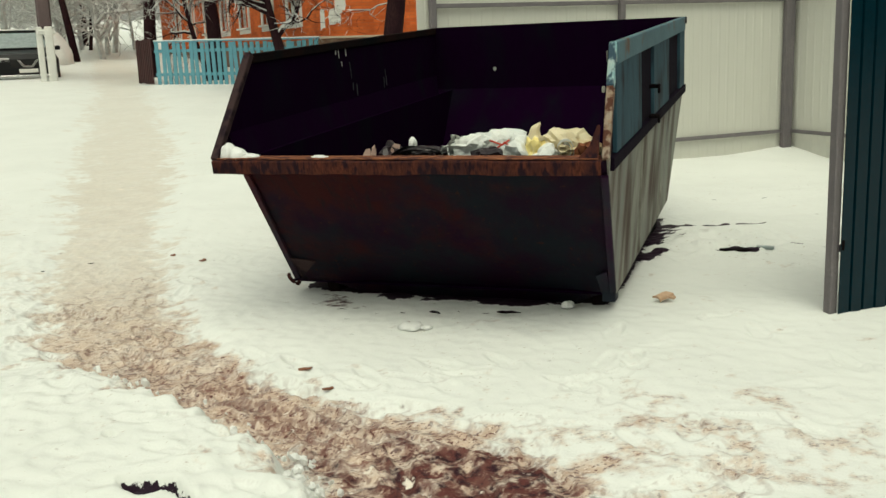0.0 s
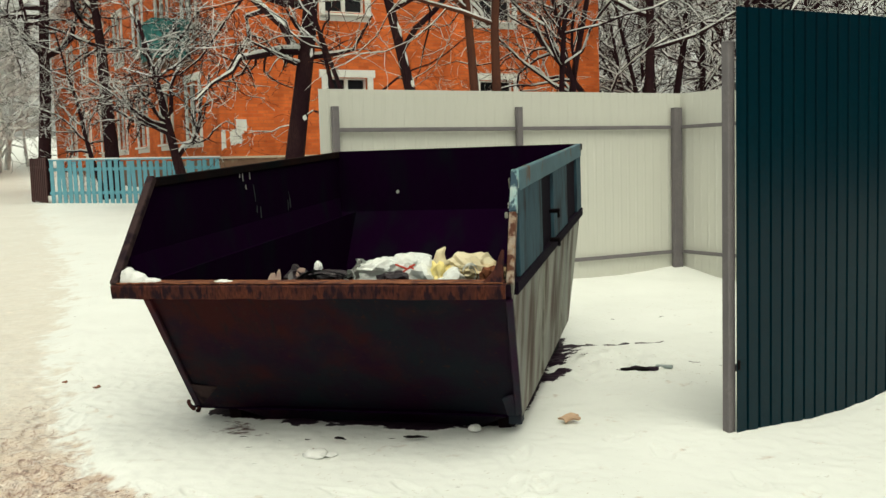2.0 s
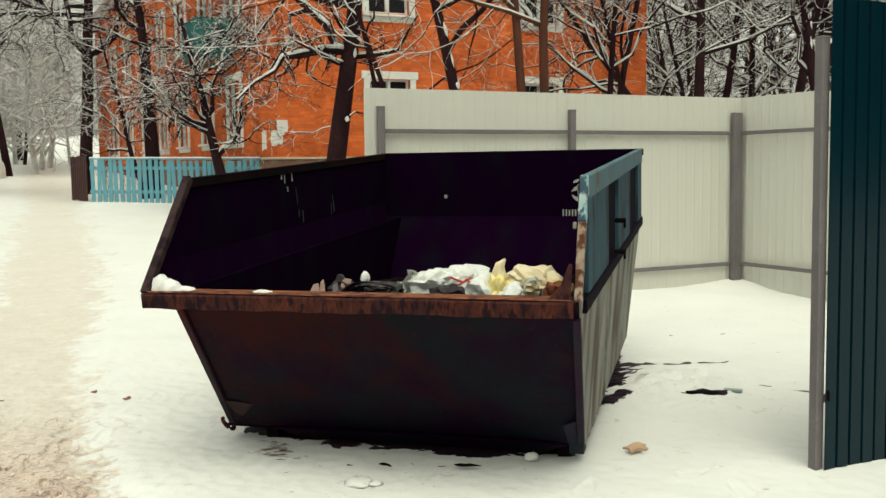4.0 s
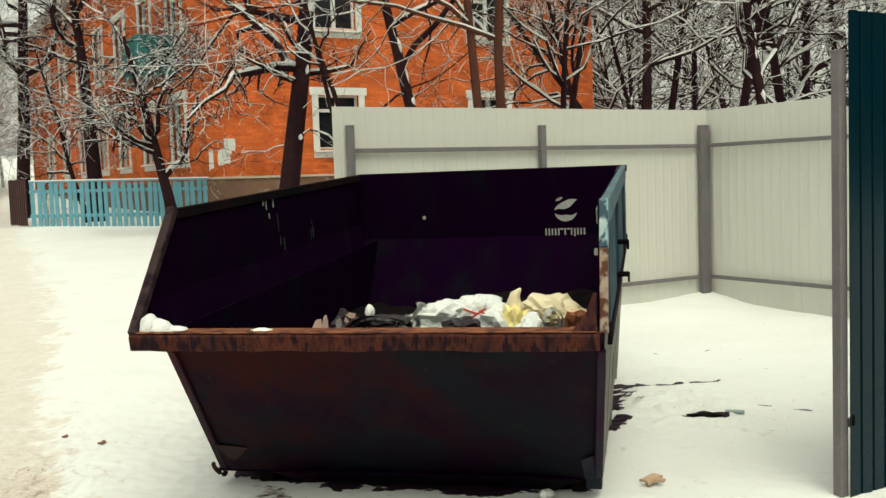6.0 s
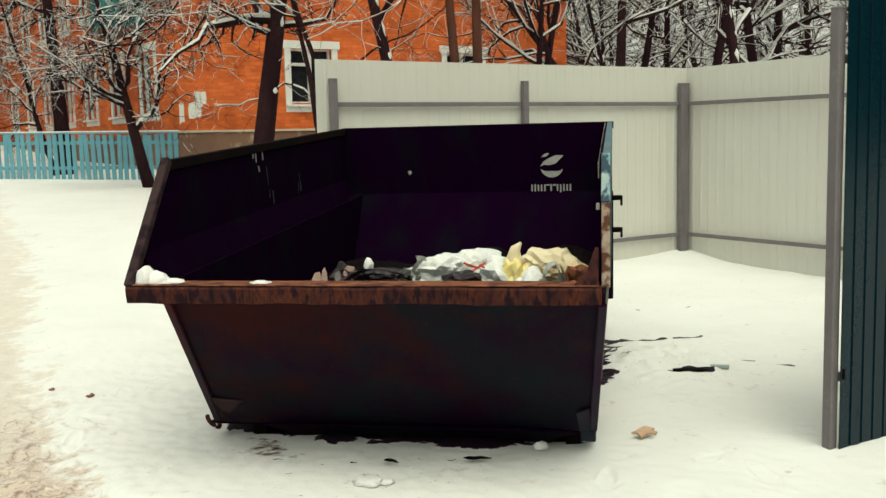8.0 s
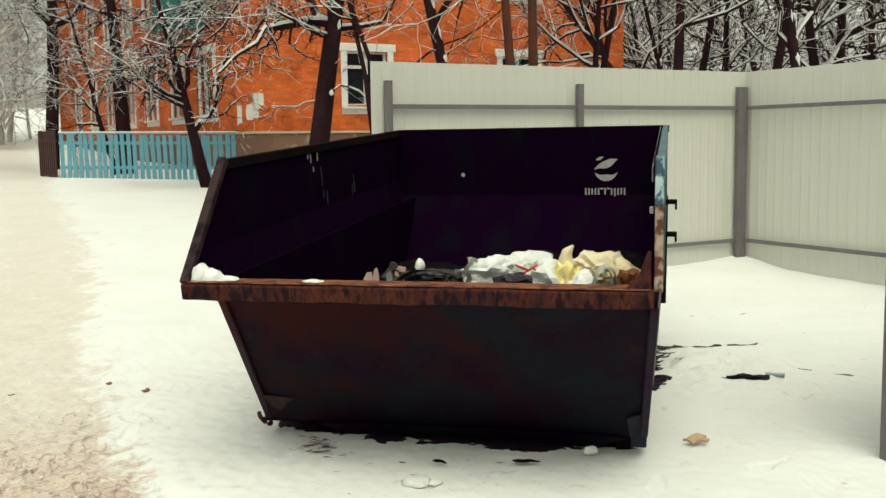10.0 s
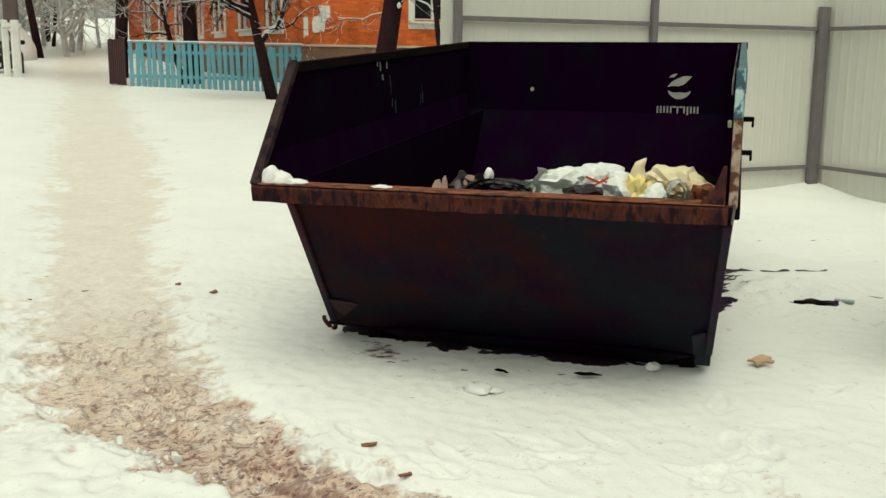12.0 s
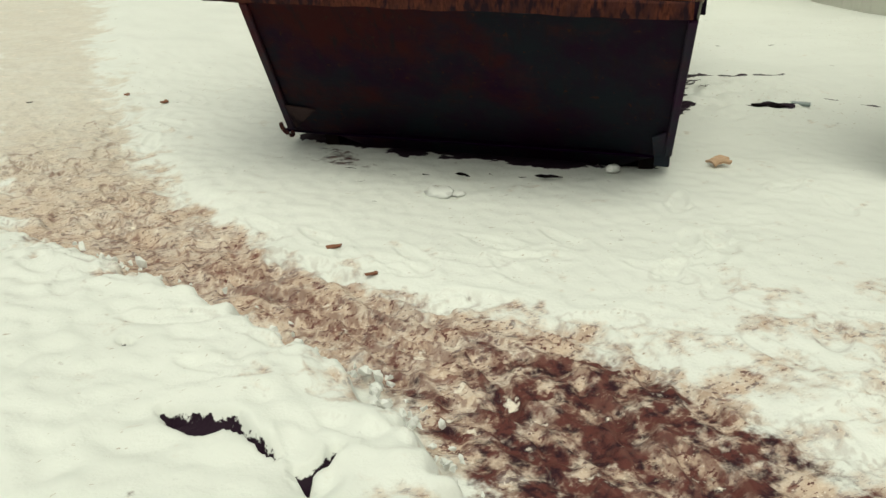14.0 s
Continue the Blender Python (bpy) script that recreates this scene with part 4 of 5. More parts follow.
            row.append([bm.verts.new((x0 + (x1 - x0) * f, 0.15 + dy + 0.03 * j, z + 0.004 * math.sin(9 * f + j) - 0.012 * j)) for j in (0, 1)])
        for r0, r1 in zip(row[:-1], row[1:]):
            bm.faces.new((r0[0], r0[1], r1[1], r1[0]))
        bmesh.ops.solidify(bm, geom=bm.faces[:], thickness=0.005)
        o = part("film_strip", bm, M_SCRATCH, smooth=True)
        o.matrix_world = SKIP
        tagged(o, "folded strip of grey plastic film over black bags", "film", "film strips")
    for x, y, w, hgt, seed, lean in ((-0.215, 0.12, 0.026, 0.042, 3, 10), (-0.185, 0.13, 0.020, 0.058, 4, -12), (-0.12, 0.2, 0.028, 0.065, 6, 35)):
        rr = random.Random(seed)
        o = part("paper_scrap", plate([(-w, 0, -0.03), (w, 0, -0.03), (w * rr.uniform(0.6, 1.1), 0.01, hgt * 0.5), (w * rr.uniform(0.0, 0.5), 0.02, hgt), (-w * rr.uniform(0.3, 0.8), 0.015, hgt * 0.8)], 0.004, 0), M_SCRAP)
        o.matrix_world = in_skip(x, y, 0.0, rr.uniform(-20, 20)) @ pose(0, 0, 0, -15, lean, 0)
        tagged(o, "torn dirty tan paper standing behind the rim", "paper", "paper scraps")


rubbish()


def snow_lump(x, y, z, rx, ry, rz, seed, m=None):
    b = part("snow_lump", crumpled(rx, ry, rz, seed, amount=0.8, freq=1.8, sub=3), M_SNOW, smooth=True)
    b.matrix_world = (m or Matrix()) @ pose(x, y, z)
    return tagged(b, "small lump of white snow", "snow", "snow lumps")


snow_lump(-0.935, 0.03, 0.012, 0.036, 0.035, 0.050, 1, SKIP)
snow_lump(-0.885, 0.03, 0.010, 0.035, 0.032, 0.034, 5, SKIP)
snow_lump(-0.83, 0.03, 0.008, 0.05, 0.028, 0.014, 2, SKIP)
snow_lump(-0.42, 0.02, 0.006, 0.036, 0.02, 0.012, 3, SKIP)
snow_lump(-0.02, 0.27, 0.035, 0.014, 0.02, 0.026, 4, SKIP)


# ---- brick house ----
def holed_wall(length, h, thick, holes):
    """A wall along x from 0, front at y = 0, back at y = thick, with rectangular holes (x0, x1, z0, z1)."""
    xs = sorted({0.0, length, *[v for o in holes for v in o[:2]]})
    zs = sorted({0.0, h, *[v for o in holes for v in o[2:]]})

    def solid(i, k):
        if not (0 <= i < len(xs) - 1 and 0 <= k < len(zs) - 1):
            return False
        cx, cz = (xs[i] + xs[i + 1]) / 2, (zs[k] + zs[k + 1]) / 2
        return not any(a < cx < b and c < cz < d for a, b, c, d in holes)

    V, F, at = [], [], {}

    def vid(x, y, z):
        key = (round(x, 4), y, round(z, 4))
        if key not in at:
            at[key] = len(V)
            V.append((x, y, z))
        return at[key]

    for i in range(len(xs) - 1):
        for k in range(len(zs) - 1):
            if not solid(i, k):
                continue
            x0, x1, z0, z1 = xs[i], xs[i + 1], zs[k], zs[k + 1]
            F.append((vid(x0, 0, z0), vid(x1, 0, z0), vid(x1, 0, z1), vid(x0, 0, z1)))
            F.append((vid(x1, thick, z0), vid(x0, thick, z0), vid(x0, thick, z1), vid(x1, thick, z1)))
            for di, dk, a, b in ((-1, 0, (x0, z1), (x0, z0)), (1, 0, (x1, z0), (x1, z1)), (0, -1, (x0, z0), (x1, z0)), (0, 1, (x1, z1), (x0, z1))):
                if not solid(i + di, k + dk):
                    F.append((vid(a[0], 0, a[1]), vid(a[0], thick, a[1]), vid(b[0], thick, b[1]), vid(b[0], 0, b[1])))
    return V, F


def window(parent, m, w, h, trim=True):
    """A two-leaf white window with its surround; origin at the lower left of the opening, front towards -y."""
    g = new("window")
    g.parent = parent
    g.matrix_local = m
    bm = bmesh.new()
    for a in (((0, 0.12, 0), (w, 0.12, 0)), ((0, 0.12, h), (w, 0.12, h)), ((0, 0.12, 0), (0, 0.12, h)), ((w, 0.12, 0), (w, 0.12, h)), ((w / 2, 0.12, 0), (w / 2, 0.12, h)), ((0, 0.12, h * 0.72), (w / 2, 0.12, h * 0.72))):
        b2 = beam(*a, 0.09, 0.07, 0)
        me = bpy.data.meshes.new("tmp")
        b2.to_mesh(me)
        b2.free()
        bm.from_mesh(me)
        bpy.data.meshes.remove(me)
    part("frame", bm, M_WHITE_TRIM, g)
    part("pane", box(w / 2, 0.01, h, (w / 4, 0.15, h / 2), 0), M_GLASS_DARK, g)
    part("pane", box(w / 2, 0.01, h, (3 * w / 4, 0.15, h / 2), 0), M_GLASS_DARK, g)
    part("sill", box(w + 0.3, 0.2, 0.05, (w / 2, -0.03, -0.06)), M_WHITE_TRIM, g)
    if trim:
        part("surround", box(0.15, 0.05, h + 0.15, (-0.08, -0.015, h / 2)), M_WHITE_TRIM, g)
        part("surround", box(0.15, 0.05, h + 0.15, (w + 0.08, -0.015, h / 2)), M_WHITE_TRIM, g)
        part("lintel", box(w + 0.42, 0.06, 0.18, (w / 2, -0.02, h + 0.10)), M_WHITE_TRIM, g)
        part("apron", box(w + 0.3, 0.04, 0.12, (w / 2, -0.012, -0.15)), M_WHITE_TRIM, g)
    return g


def brick_house():
    X0, Y0, WID, DEP, Z0, TOPZ = 6.5, 22.5, 10.85, 26.0, 0.7, 8.2
    h = thing("brick_house", "two-storey orange brick house with white window surrounds", "house", pose(X0, Y0, Z0))
    gable = [(2.68, 3.72, 1.62, 2.86), (2.68, 3.72, 4.42, 5.66), (6.95, 7.98, 1.62, 2.86), (6.95, 7.98, 4.42, 5.66)]
    part("gable_wall", holed_wall(WID, TOPZ - Z0, 0.4, gable), M_BRICK, h, "orange brick gable wall")
    side = [(y, y + 1.15, z, z + 1.4) for y in (1.6, 4.4, 7.4, 10.4, 13.6, 17, 20.5) for z in (1.5, 4.3)]
    w = part("side_wall", holed_wall(DEP - 0.4, TOPZ - Z0, 0.4, [(DEP - 0.4 - b, DEP - 0.4 - a, c, d) for a, b, c, d in side]), M_BRICK, h)
    w.matrix_local = pose(0, DEP, 0, 0, 0, -90)
    part("back_wall", box(WID, 0.4, TOPZ - Z0, (WID / 2, DEP + 0.2, (TOPZ - Z0) / 2), 0), M_BRICK, h)
    part("east_wall", box(0.4, DEP - 0.4, TOPZ - Z0, (WID - 0.2, DEP / 2 + 0.2, (TOPZ - Z0) / 2), 0), M_BRICK, h)
    part("plinth", box(WID + 0.1, 0.07, 1.0, (WID / 2, -0.04, 0.47)), M_PLINTH, h, "beige plastered plinth")
    part("plinth_ledge", box(WID + 0.14, 0.12, 0.05, (WID / 2, -0.05, 1.0)), M_LEDGE, h, "pale plinth ledge with thin snow")
    part("plinth", box(0.07, DEP, 1.0, (-0.04, DEP / 2, 0.47)), M_PLINTH, h)
    bm = bmesh.new()
    zt = TOPZ - Z0
    pts = [(-0.5, -0.5, zt), (WID + 0.5, -0.5, zt), (WID + 0.5, DEP + 0.5, zt), (-0.5, DEP + 0.5, zt), (WID / 2, 4, zt + 2.6), (WID / 2, DEP - 4, zt + 2.6)]
    vs = [bm.verts.new(p) for p in pts]
    for f in ((0, 1, 4), (1, 2, 5, 4), (2, 3, 5), (3, 0, 4, 5), (3, 2, 1, 0)):
        bm.faces.new([vs[i] for i in f])
    part("roof", bm, M_SNOW, h, "snow-covered hipped roof")
    for a, b, c, d in gable:
        window(h, pose(a, 0, c), b - a, d - c)
    for a, b, c, d in side:
        window(h, pose(0, b, c, 0, 0, -90), b - a, d - c)
    # flaked plaster patches by the corner
    rng = random.Random(5)
    for k, (cx, cz, sx, sz) in enumerate(((0.50, 1.73, 0.13, 0.15), (0.36, 1.46, 0.14, 0.165), (0.44, 1.59, 0.10, 0.06), (0.07, 1.40, 0.05, 0.22))):
        edge = [(ex + rng.uniform(-0.12, 0.12), ez + rng.uniform(-0.12, 0.12)) for ex, ez in ((-1, -1), (-0.2, -1), (0.5, -0.9), (1, -0.95), (1, -0.2), (0.95, 0.5), (1, 1), (0.3, 0.9), (-0.4, 1), (-0.95, 0.9), (-1, 0.2))]
        part("plaster_patch", plate([(cx + sx * ex, -0.004 - 0.005 * k, cz + sz * ez) for ex, ez in edge], 0.02, 0), M_WHITE_TRIM, h)
    # balcony with teal panels
    b = part("balcony", box(0.9, 1.4, 0.14, (-0.47, 2.9, 3.4)), M_PLINTH, h)
    part("balcony_panel", box(0.05, 1.4, 0.95, (-0.9, 2.9, 3.95)), M_TEAL, b, "teal painted balcony panel")
    part("balcony_panel", box(0.86, 0.05, 0.95, (-0.45, 2.2, 3.95)), M_TEAL, b)
    part("balcony_panel", box(0.86, 0.05, 0.95, (-0.45, 3.6, 3.95)), M_TEAL, b)


brick_house()


def picket_fence():
    a, b = Vector((2.98, 24.0, 0)), Vector((6.25, 21.75, 0))
    n = 29
    f = thing("picket_fence", "turquoise painted wooden picket fence standing in snow", "fence", Matrix.Translation(a))
    d = b - a
    yaw = math.degrees(math.atan2(d.y, d.x))
    rng = random.Random(8)
    shapes = []
    for k in range(4):
        bm = box(0.09, 0.022, 1.0 + 0.015 * k, (0, 0, 0.46))
        for v in bm.verts:
            v.co.x += 0.012 * math.sin(3 * v.co.z + k)
        me = bpy.data.meshes.new("picket")
        bm.to_mesh(me)
        bm.free()
        me.materials.append(M_PICKET)
        shapes.append(me)
    for k in range(n):
        p = d * (k + 0.5) / n
        o = new("picket", shapes[k % 4])
        o.parent = f
        o.matrix_local = pose(p.x, p.y, gz(a.x + p.x, a.y + p.y) - 0.02, 0, rng.uniform(-2, 2), yaw)
    for z in (0.22, 0.75):
        part("rail", beam((0, 0.04, gz(a.x, a.y) + z), (d.x, d.y + 0.04, gz(b.x, b.y) + z), 0.04, 0.07), M_PICKET, f)
    part("top_board", beam((0, 0, gz(a.x, a.y) + 0.955), (d.x, d.y, gz(b.x, b.y) + 0.955), 0.05, 0.03), M_PICKET, f)
    part("snow_cap", beam((0, 0, gz(a.x, a.y) + 0.985), (d.x, d.y, gz(b.x, b.y) + 0.985), 0.05, 0.025), M_SNOW, f, "thin line of snow on the fence")
    g = thing("board_fence", "dark brown weathered board fence at the corner", "fence", Matrix.Translation((2.92, 24.1, gz(2.92, 24.1))))
    for k in range(9):
        part("board", box(0.025, 0.14, 1.0 + 0.04 * rng.random(), (-0.35 * k / 16, 0.08 + 0.155 * k, 0.52)), M_BROWN_BOARD, g)
    part("rail", beam((0.02, 0.05, 0.8), (-0.17, 1.35, 0.82), 0.04, 0.06), M_BROWN_BOARD, g)


picket_fence()


# ---- trees ----
def grow(rng, base, way, length, r, level, wood, snow, depth, droop=0.0, sides=(7, 5, 4, 3), kids=(7, 6, 5, 0), snowy=1.0, low=None):
    """One limb with its side branches; wood[level] and snow collect the tubes."""
    seg = (8, 9, 6, 4)[level]
    pts, p, d = [base.copy()], base.copy(), way.normalized()
    wob = (0.035, 0.27, 0.36, 0.42)[level]
    for k in range(seg):
        d = (d + Vector((rng.gauss(0, wob), rng.gauss(0, wob), rng.gauss(0, wob * 0.7) + (0.03 if level else 0.0) - droop * level * 0.05))).normalized()
        p = p + d * length / seg
        pts.append(p.copy())
    rad = [max(0.003, r * (1 - 0.75 * k / seg)) for k in range(seg + 1)]
    V, F = wood[min(level, len(wood) - 1)]
    tube(V, F, pts, rad, sides[level])
    if level and rng.random() < snowy * (1.0, 0.95, 0.8, 0.5)[level]:
        k = 0
        while k < seg:
            run = rng.randint(1, 3) if level < 3 else rng.randint(1, 2)
            e = min(seg, k + run)
            tube(*snow, [q + Vector((0, 0, rr * 0.7 + 0.001)) for q, rr in zip(pts[k:e + 1], rad[k:e + 1])], [rr * rng.uniform(0.55, 1.0) + (0.0, 0.006, 0.003, 0.0015)[level] for rr in rad[k:e + 1]], 4 if level < 2 else 3)
            k = e + (1 if rng.random() < (0.2, 0.22, 0.3, 0.35)[level] else 0)
    if level >= depth:
        return
    for c in range(kids[level]):
        f = rng.uniform((0.3 if low is None else low) if level == 0 else 0.15, 0.98)
        i = min(int(f * seg), seg - 1)
        q = pts[i].lerp(pts[i + 1], f * seg - i)
        dd = (pts[i + 1] - pts[i]).normalized()
        side = dd.orthogonal().normalized()
        side.rotate(Matrix.Rotation(rng.uniform(0, 6.28), 3, dd))
        out = (dd * rng.uniform(0.35, 0.9) + side * rng.uniform(0.7, 1.1)).normalized()
        grow(rng, q, out, length * rng.uniform(0.35, 0.6) * (0.8 if level == 2 else 1.0), rad[i] * rng.uniform(0.4, 0.62), level + 1, wood, snow, depth, droop, sides, kids, snowy)


def tree(x, y, h, r, lean=(0, 0), seed=1, label="bare snow-covered tree with a dark trunk", bark=None, depth=3, kids=(7, 6, 5, 0), snowy=1.0, sink=0.1, droop=0.0, boughs=()):
    rng = random.Random(seed)
    t = thing("tree", label, "tree", Matrix.Translation((x, y, gz(x, y))), "bare trees")
    wood, snow = [([], []), ([], []), ([], [])], ([], [])
    grow(rng, Vector((0, 0, -sink)), Vector((lean[0], lean[1], 1)), h, r, 0, wood, snow, depth, droop, kids=kids, snowy=snowy)
    if r > 0.1 and y < 17:
        V, F = wood[0]
        ring = [sum((V[i * 7 + a] for a in range(7)), Vector()) / 7 for i in range(9)]
        for k in range(16):
            f = rng.uniform(1.5, 7.5)
            i = int(f)
            p = ring[i].lerp(ring[i + 1], f - i)
            d = (ring[i + 1] - ring[i]).normalized()
            rr = r * (1 - 0.75 * f / 8)
            q = p + Vector((rng.uniform(-0.2, 0.9), -0.75, 0)).normalized() * rr * 0.82
            tube(*snow, [q - d * rng.uniform(0.05, 0.25), q, q + d * rng.uniform(0.05, 0.2)], [0.01, rr * rng.uniform(0.25, 0.5), 0.008], 6)
    for pts, r0 in boughs:
        pts = [Vector((px - x, py - y, pz - gz(x, y))) for px, py, pz in pts]
        n = len(pts)
        rad = [r0 * (1 - 0.7 * k / (n - 1)) for k in range(n)]
        tube(*wood[1], pts, rad, 6)
        tube(*snow, [q + Vector((0, 0, rr * 0.75)) for q, rr in zip(pts, rad)], [rr * 0.85 for rr in rad], 6)
        for k in range(1, n):
            for j in range(4):
                q = pts[k - 1].lerp(pts[k], rng.random())
                out = (pts[k] - pts[k - 1]).normalized() * 0.6 + Vector((rng.gauss(0, 0.6), rng.gauss(0, 0.5), rng.gauss(0.1, 0.7)))
                grow(rng, q, out, rng.uniform(0.4, 1.0), rad[k] * 0.45, 2, wood, snow, 3, kids=(0, 0, 6, 0))
    part("trunk", wood[0], bark or M_BARK, t, smooth=True)
    tagged(part("limb_system", wood[1], bark or M_BARK, t, smooth=True), kind="stuff")
    tagged(part("twig_mass", wood[2], bark or M_BARK, t), kind="stuff")
    tagged(part("snow_cover", snow, M_SNOW, t, "white snow lying on the branches", smooth=True), kind="stuff")
    return t


tree(5.66, 16.0, 9.0, 0.185, (0.21, 0.0), 11, "tall tree with a leaning dark trunk and snowy limbs", snowy=0.8, kids=(9, 6, 9, 0), boughs=(
    (((6.22, 16.0, 3.36), (5.69, 16.0, 3.36), (5.19, 15.9, 3.25), (4.92, 15.8, 3.19), (4.79, 15.8, 2.98), (4.43, 15.7, 2.78), (4.12, 15.6, 2.5)), 0.07),
    (((6.18, 16.0, 3.1), (5.78, 15.9, 3.2), (5.45, 15.8, 3.32), (5.1, 15.7, 3.45)), 0.05),
    (((6.25, 16.0, 3.28), (6.6, 15.9, 3.32), (6.91, 15.8, 3.39), (7.25, 15.7, 3.98)), 0.05),
    (((6.25, 16.0, 3.45), (5.9, 15.8, 3.75), (5.7, 15.7, 4.0)), 0.045)))
tree(7.83, 14.7, 9.0, 0.115, (-0.095, 0.0), 12, "slim bare tree with dark bark and snowy twigs", snowy=0.8, kids=(9, 6, 9, 0))
tree(8.41, 14.1, 9.0, 0.095, (0.02, 0.0), 13, "slim bare tree with smooth brown bark", M_BARK_BROWN, snowy=0.8, kids=(9, 6, 9, 0))
tree(8.74, 14.1, 9.0, 0.10, (0.0, 0.0), 14, "slim bare tree with smooth brown bark", M_BARK_BROWN, snowy=0.8, kids=(9, 6, 9, 0))
tree(6.55, 15.0, 6.0, 0.05, (-0.16, 0.0), 15, "thin bare sapling with snowy twigs", snowy=0.8, kids=(8, 6, 7, 0))
tree(6.95, 15.0, 6.0, 0.055, (-0.16, 0.0), 35, "thin bare sapling with snowy twigs", snowy=0.8, kids=(8, 6, 7, 0))
tree(5.22, 20.4, 4.0, 0.13, (-0.2, 0.0), 16, "low spreading tree loaded with snow beside the picket fence", kids=(13, 10, 15, 0), droop=0.4)
tree(4.3, 24.6, 4.2, 0.07, (-0.2, 0.0), 36, "low spreading tree loaded with snow beside the picket fence", kids=(13, 10, 15, 0), droop=0.4)
tree(4.58, 25.0, 6.5, 0.2, (0.03, 0), 17, "dark tree behind the picket fence", kids=(15, 10, 12, 0))
tree(3.45, 28.95, 11.0, 0.19, (0.03, 0), 18, "tall dark tree beside the path", kids=(15, 10, 12, 0))
tree(11.35, 16.1, 8.0, 0.075, (0.0, 0), 19, kids=(10, 7, 10, 0))
tree(12.0, 17.0, 8.0, 0.09, (0.110, 0), 20, kids=(10, 7, 10, 0))
tree(12.6, 16.6, 7.0, 0.07, (-0.09, 0), 40, kids=(10, 7, 10, 0))
tree(15.6, 17.9, 7.0, 0.10, (-0.9, 0), 21, kids=(10, 7, 10, 0))
tree(16.35, 19.3, 10.0, 0.15, (0.0, 0), 22, kids=(10, 7, 10, 0))
tree(18.8, 21.5, 10.0, 0.12, (0.09, 0), 23, kids=(10, 7, 10, 0))
tree(18.5, 18.6, 10.0, 0.14, (0.09, 0), 24, kids=(10, 7, 10, 0))
tree(18.0, 16.5, 10.0, 0.15, (-0.12, 0), 25, kids=(10, 7, 10, 0))
tree(21.8, 19.1, 10.0, 0.15, (0.0, 0), 26, kids=(10, 7, 10, 0))
tree(2.25, 42.0, 9.0, 0.16, (-0.1, 0), 27, kids=(8, 6, 7, 0))
tree(3.6, 54.0, 9.0, 0.10, (0.1, 0), 28, kids=(8, 6, 7, 0))
tree(-0.9, 36, 10.0, 0.2, (0.09, 0), 29, kids=(8, 6, 7, 0))


def far_woods(seed, spots, bark, snowy, kids, low, label):
    """Rows of bare snowy trees that close the view, too many to count."""
    rng = random.Random(seed)
    V, F, SV, SF = [], [], [], []
    for k in range(sum(s[0] for s in spots)):
        i, j = k, 0
        while i >= spots[j][0]:
            i -= spots[j][0]
            j += 1
        x, y = rng.uniform(*spots[j][1]), rng.uniform(*spots[j][2])
        wood, snow = [([], []), ([], []), ([], [])], ([], [])
        grow(rng, Vector((x, y, gz(x, y) - 0.1)), Vector((rng.gauss(0, 0.08), rng.gauss(0, 0.08), 1)), rng.uniform(7, 12), rng.uniform(0.08, 0.16), 0, wood, snow, 2, 0.2, (5, 3, 3, 3), kids, snowy, low)
        for w in wood:
            n = len(V)
            V += w[0]
            F += [tuple(i + n for i in f) for f in w[1]]
        n = len(SV)
        SV += snow[0]
        SF += [tuple(i + n for i in f) for f in snow[1]]
    w = part("far_woods", (V, F), bark)
    tagged(w, label, "trees", kind="stuff")
    tagged(part("snow_cover", (SV, SF), M_SNOW, w), kind="stuff")


far_woods(77, ((40, (-7, 5.8), (42, 80)), (8, (-30, -6), (36, 70))), M_FROST, 0.6, (24, 12, 0, 0), 0.05, "distant frosted woods beyond the footpath")
far_woods(79, ((6, (-6, 6), (42, 80)),), M_BARK, 0.8, (22, 11, 0, 0), 0.1, "distant dark trunks among frosted woods")
far_woods(78, ((36, (19, 44), (19, 42)),), M_BARK, 0.9, (22, 11, 0, 0), 0.2, "bare dark woods under snow beside the house")


# plain dark walls, added out of sight for unseen trees and houses, darken fence reflections
yard = part("backdrop_south", box(150, 1.0, 16, (15, -26, 7.2), 0), M_BARK)
tagged(yard, "plain dark backdrop wall added out of sight", "wall", kind="structure")
yard = part("backdrop_east", box(1.0, 44, 16, (62, -3, 7.2), 0), M_BARK)
tagged(yard, "plain dark backdrop wall added out of sight", "wall", kind="structure")


# ---- utility pole, whitewashed trunk, car ----
def utility_pole(x, y):
    p = thing("utility_pole", "dark wooden utility pole with a crossarm", "pole", Matrix.Translation((x, y, gz(x, y))))
    V, F = [], []
    tube(V, F, [Vector((0, 0, -0.2)), Vector((0.05, 0, 10))], [0.15, 0.11], 8)
    part("shaft", (V, F), M_BARK, p, smooth=True)
    part("crossarm", beam((-0.7, 0, 8.4), (0.8, 0, 8.4), 0.1, 0.1), M_BARK, p)
    for dx in (-0.6, 0.0, 0.6):
        part("insulator", box(0.07, 0.07, 0.14, (dx, 0, 8.53)), M_WHITE_TRIM, p)


utility_pole(3.8, 60.3)


def white_trunk(x, y):
    t = thing("pole", "grey street pole with a whitewashed concrete footing", "pole", Matrix.Translation((x, y, gz(x, y))))
    part("shaft", box(0.36, 0.36, 9.0, (0, 0, 5.9), 0.05), M_POLE, t)
    part("footing", box(0.22, 0.3, 1.5, (0.07, -0.1, 0.7), 0.03), M_WHITE_TRIM, t, "whitewashed concrete footing")
    part("footing", box(0.16, 0.25, 1.5, (-0.17, -0.08, 0.7), 0.03), M_WHITE_TRIM, t)
    part("band", box(0.46, 0.42, 0.12, (0, -0.03, 1.3), 0.02), M_WHITE_TRIM, t)


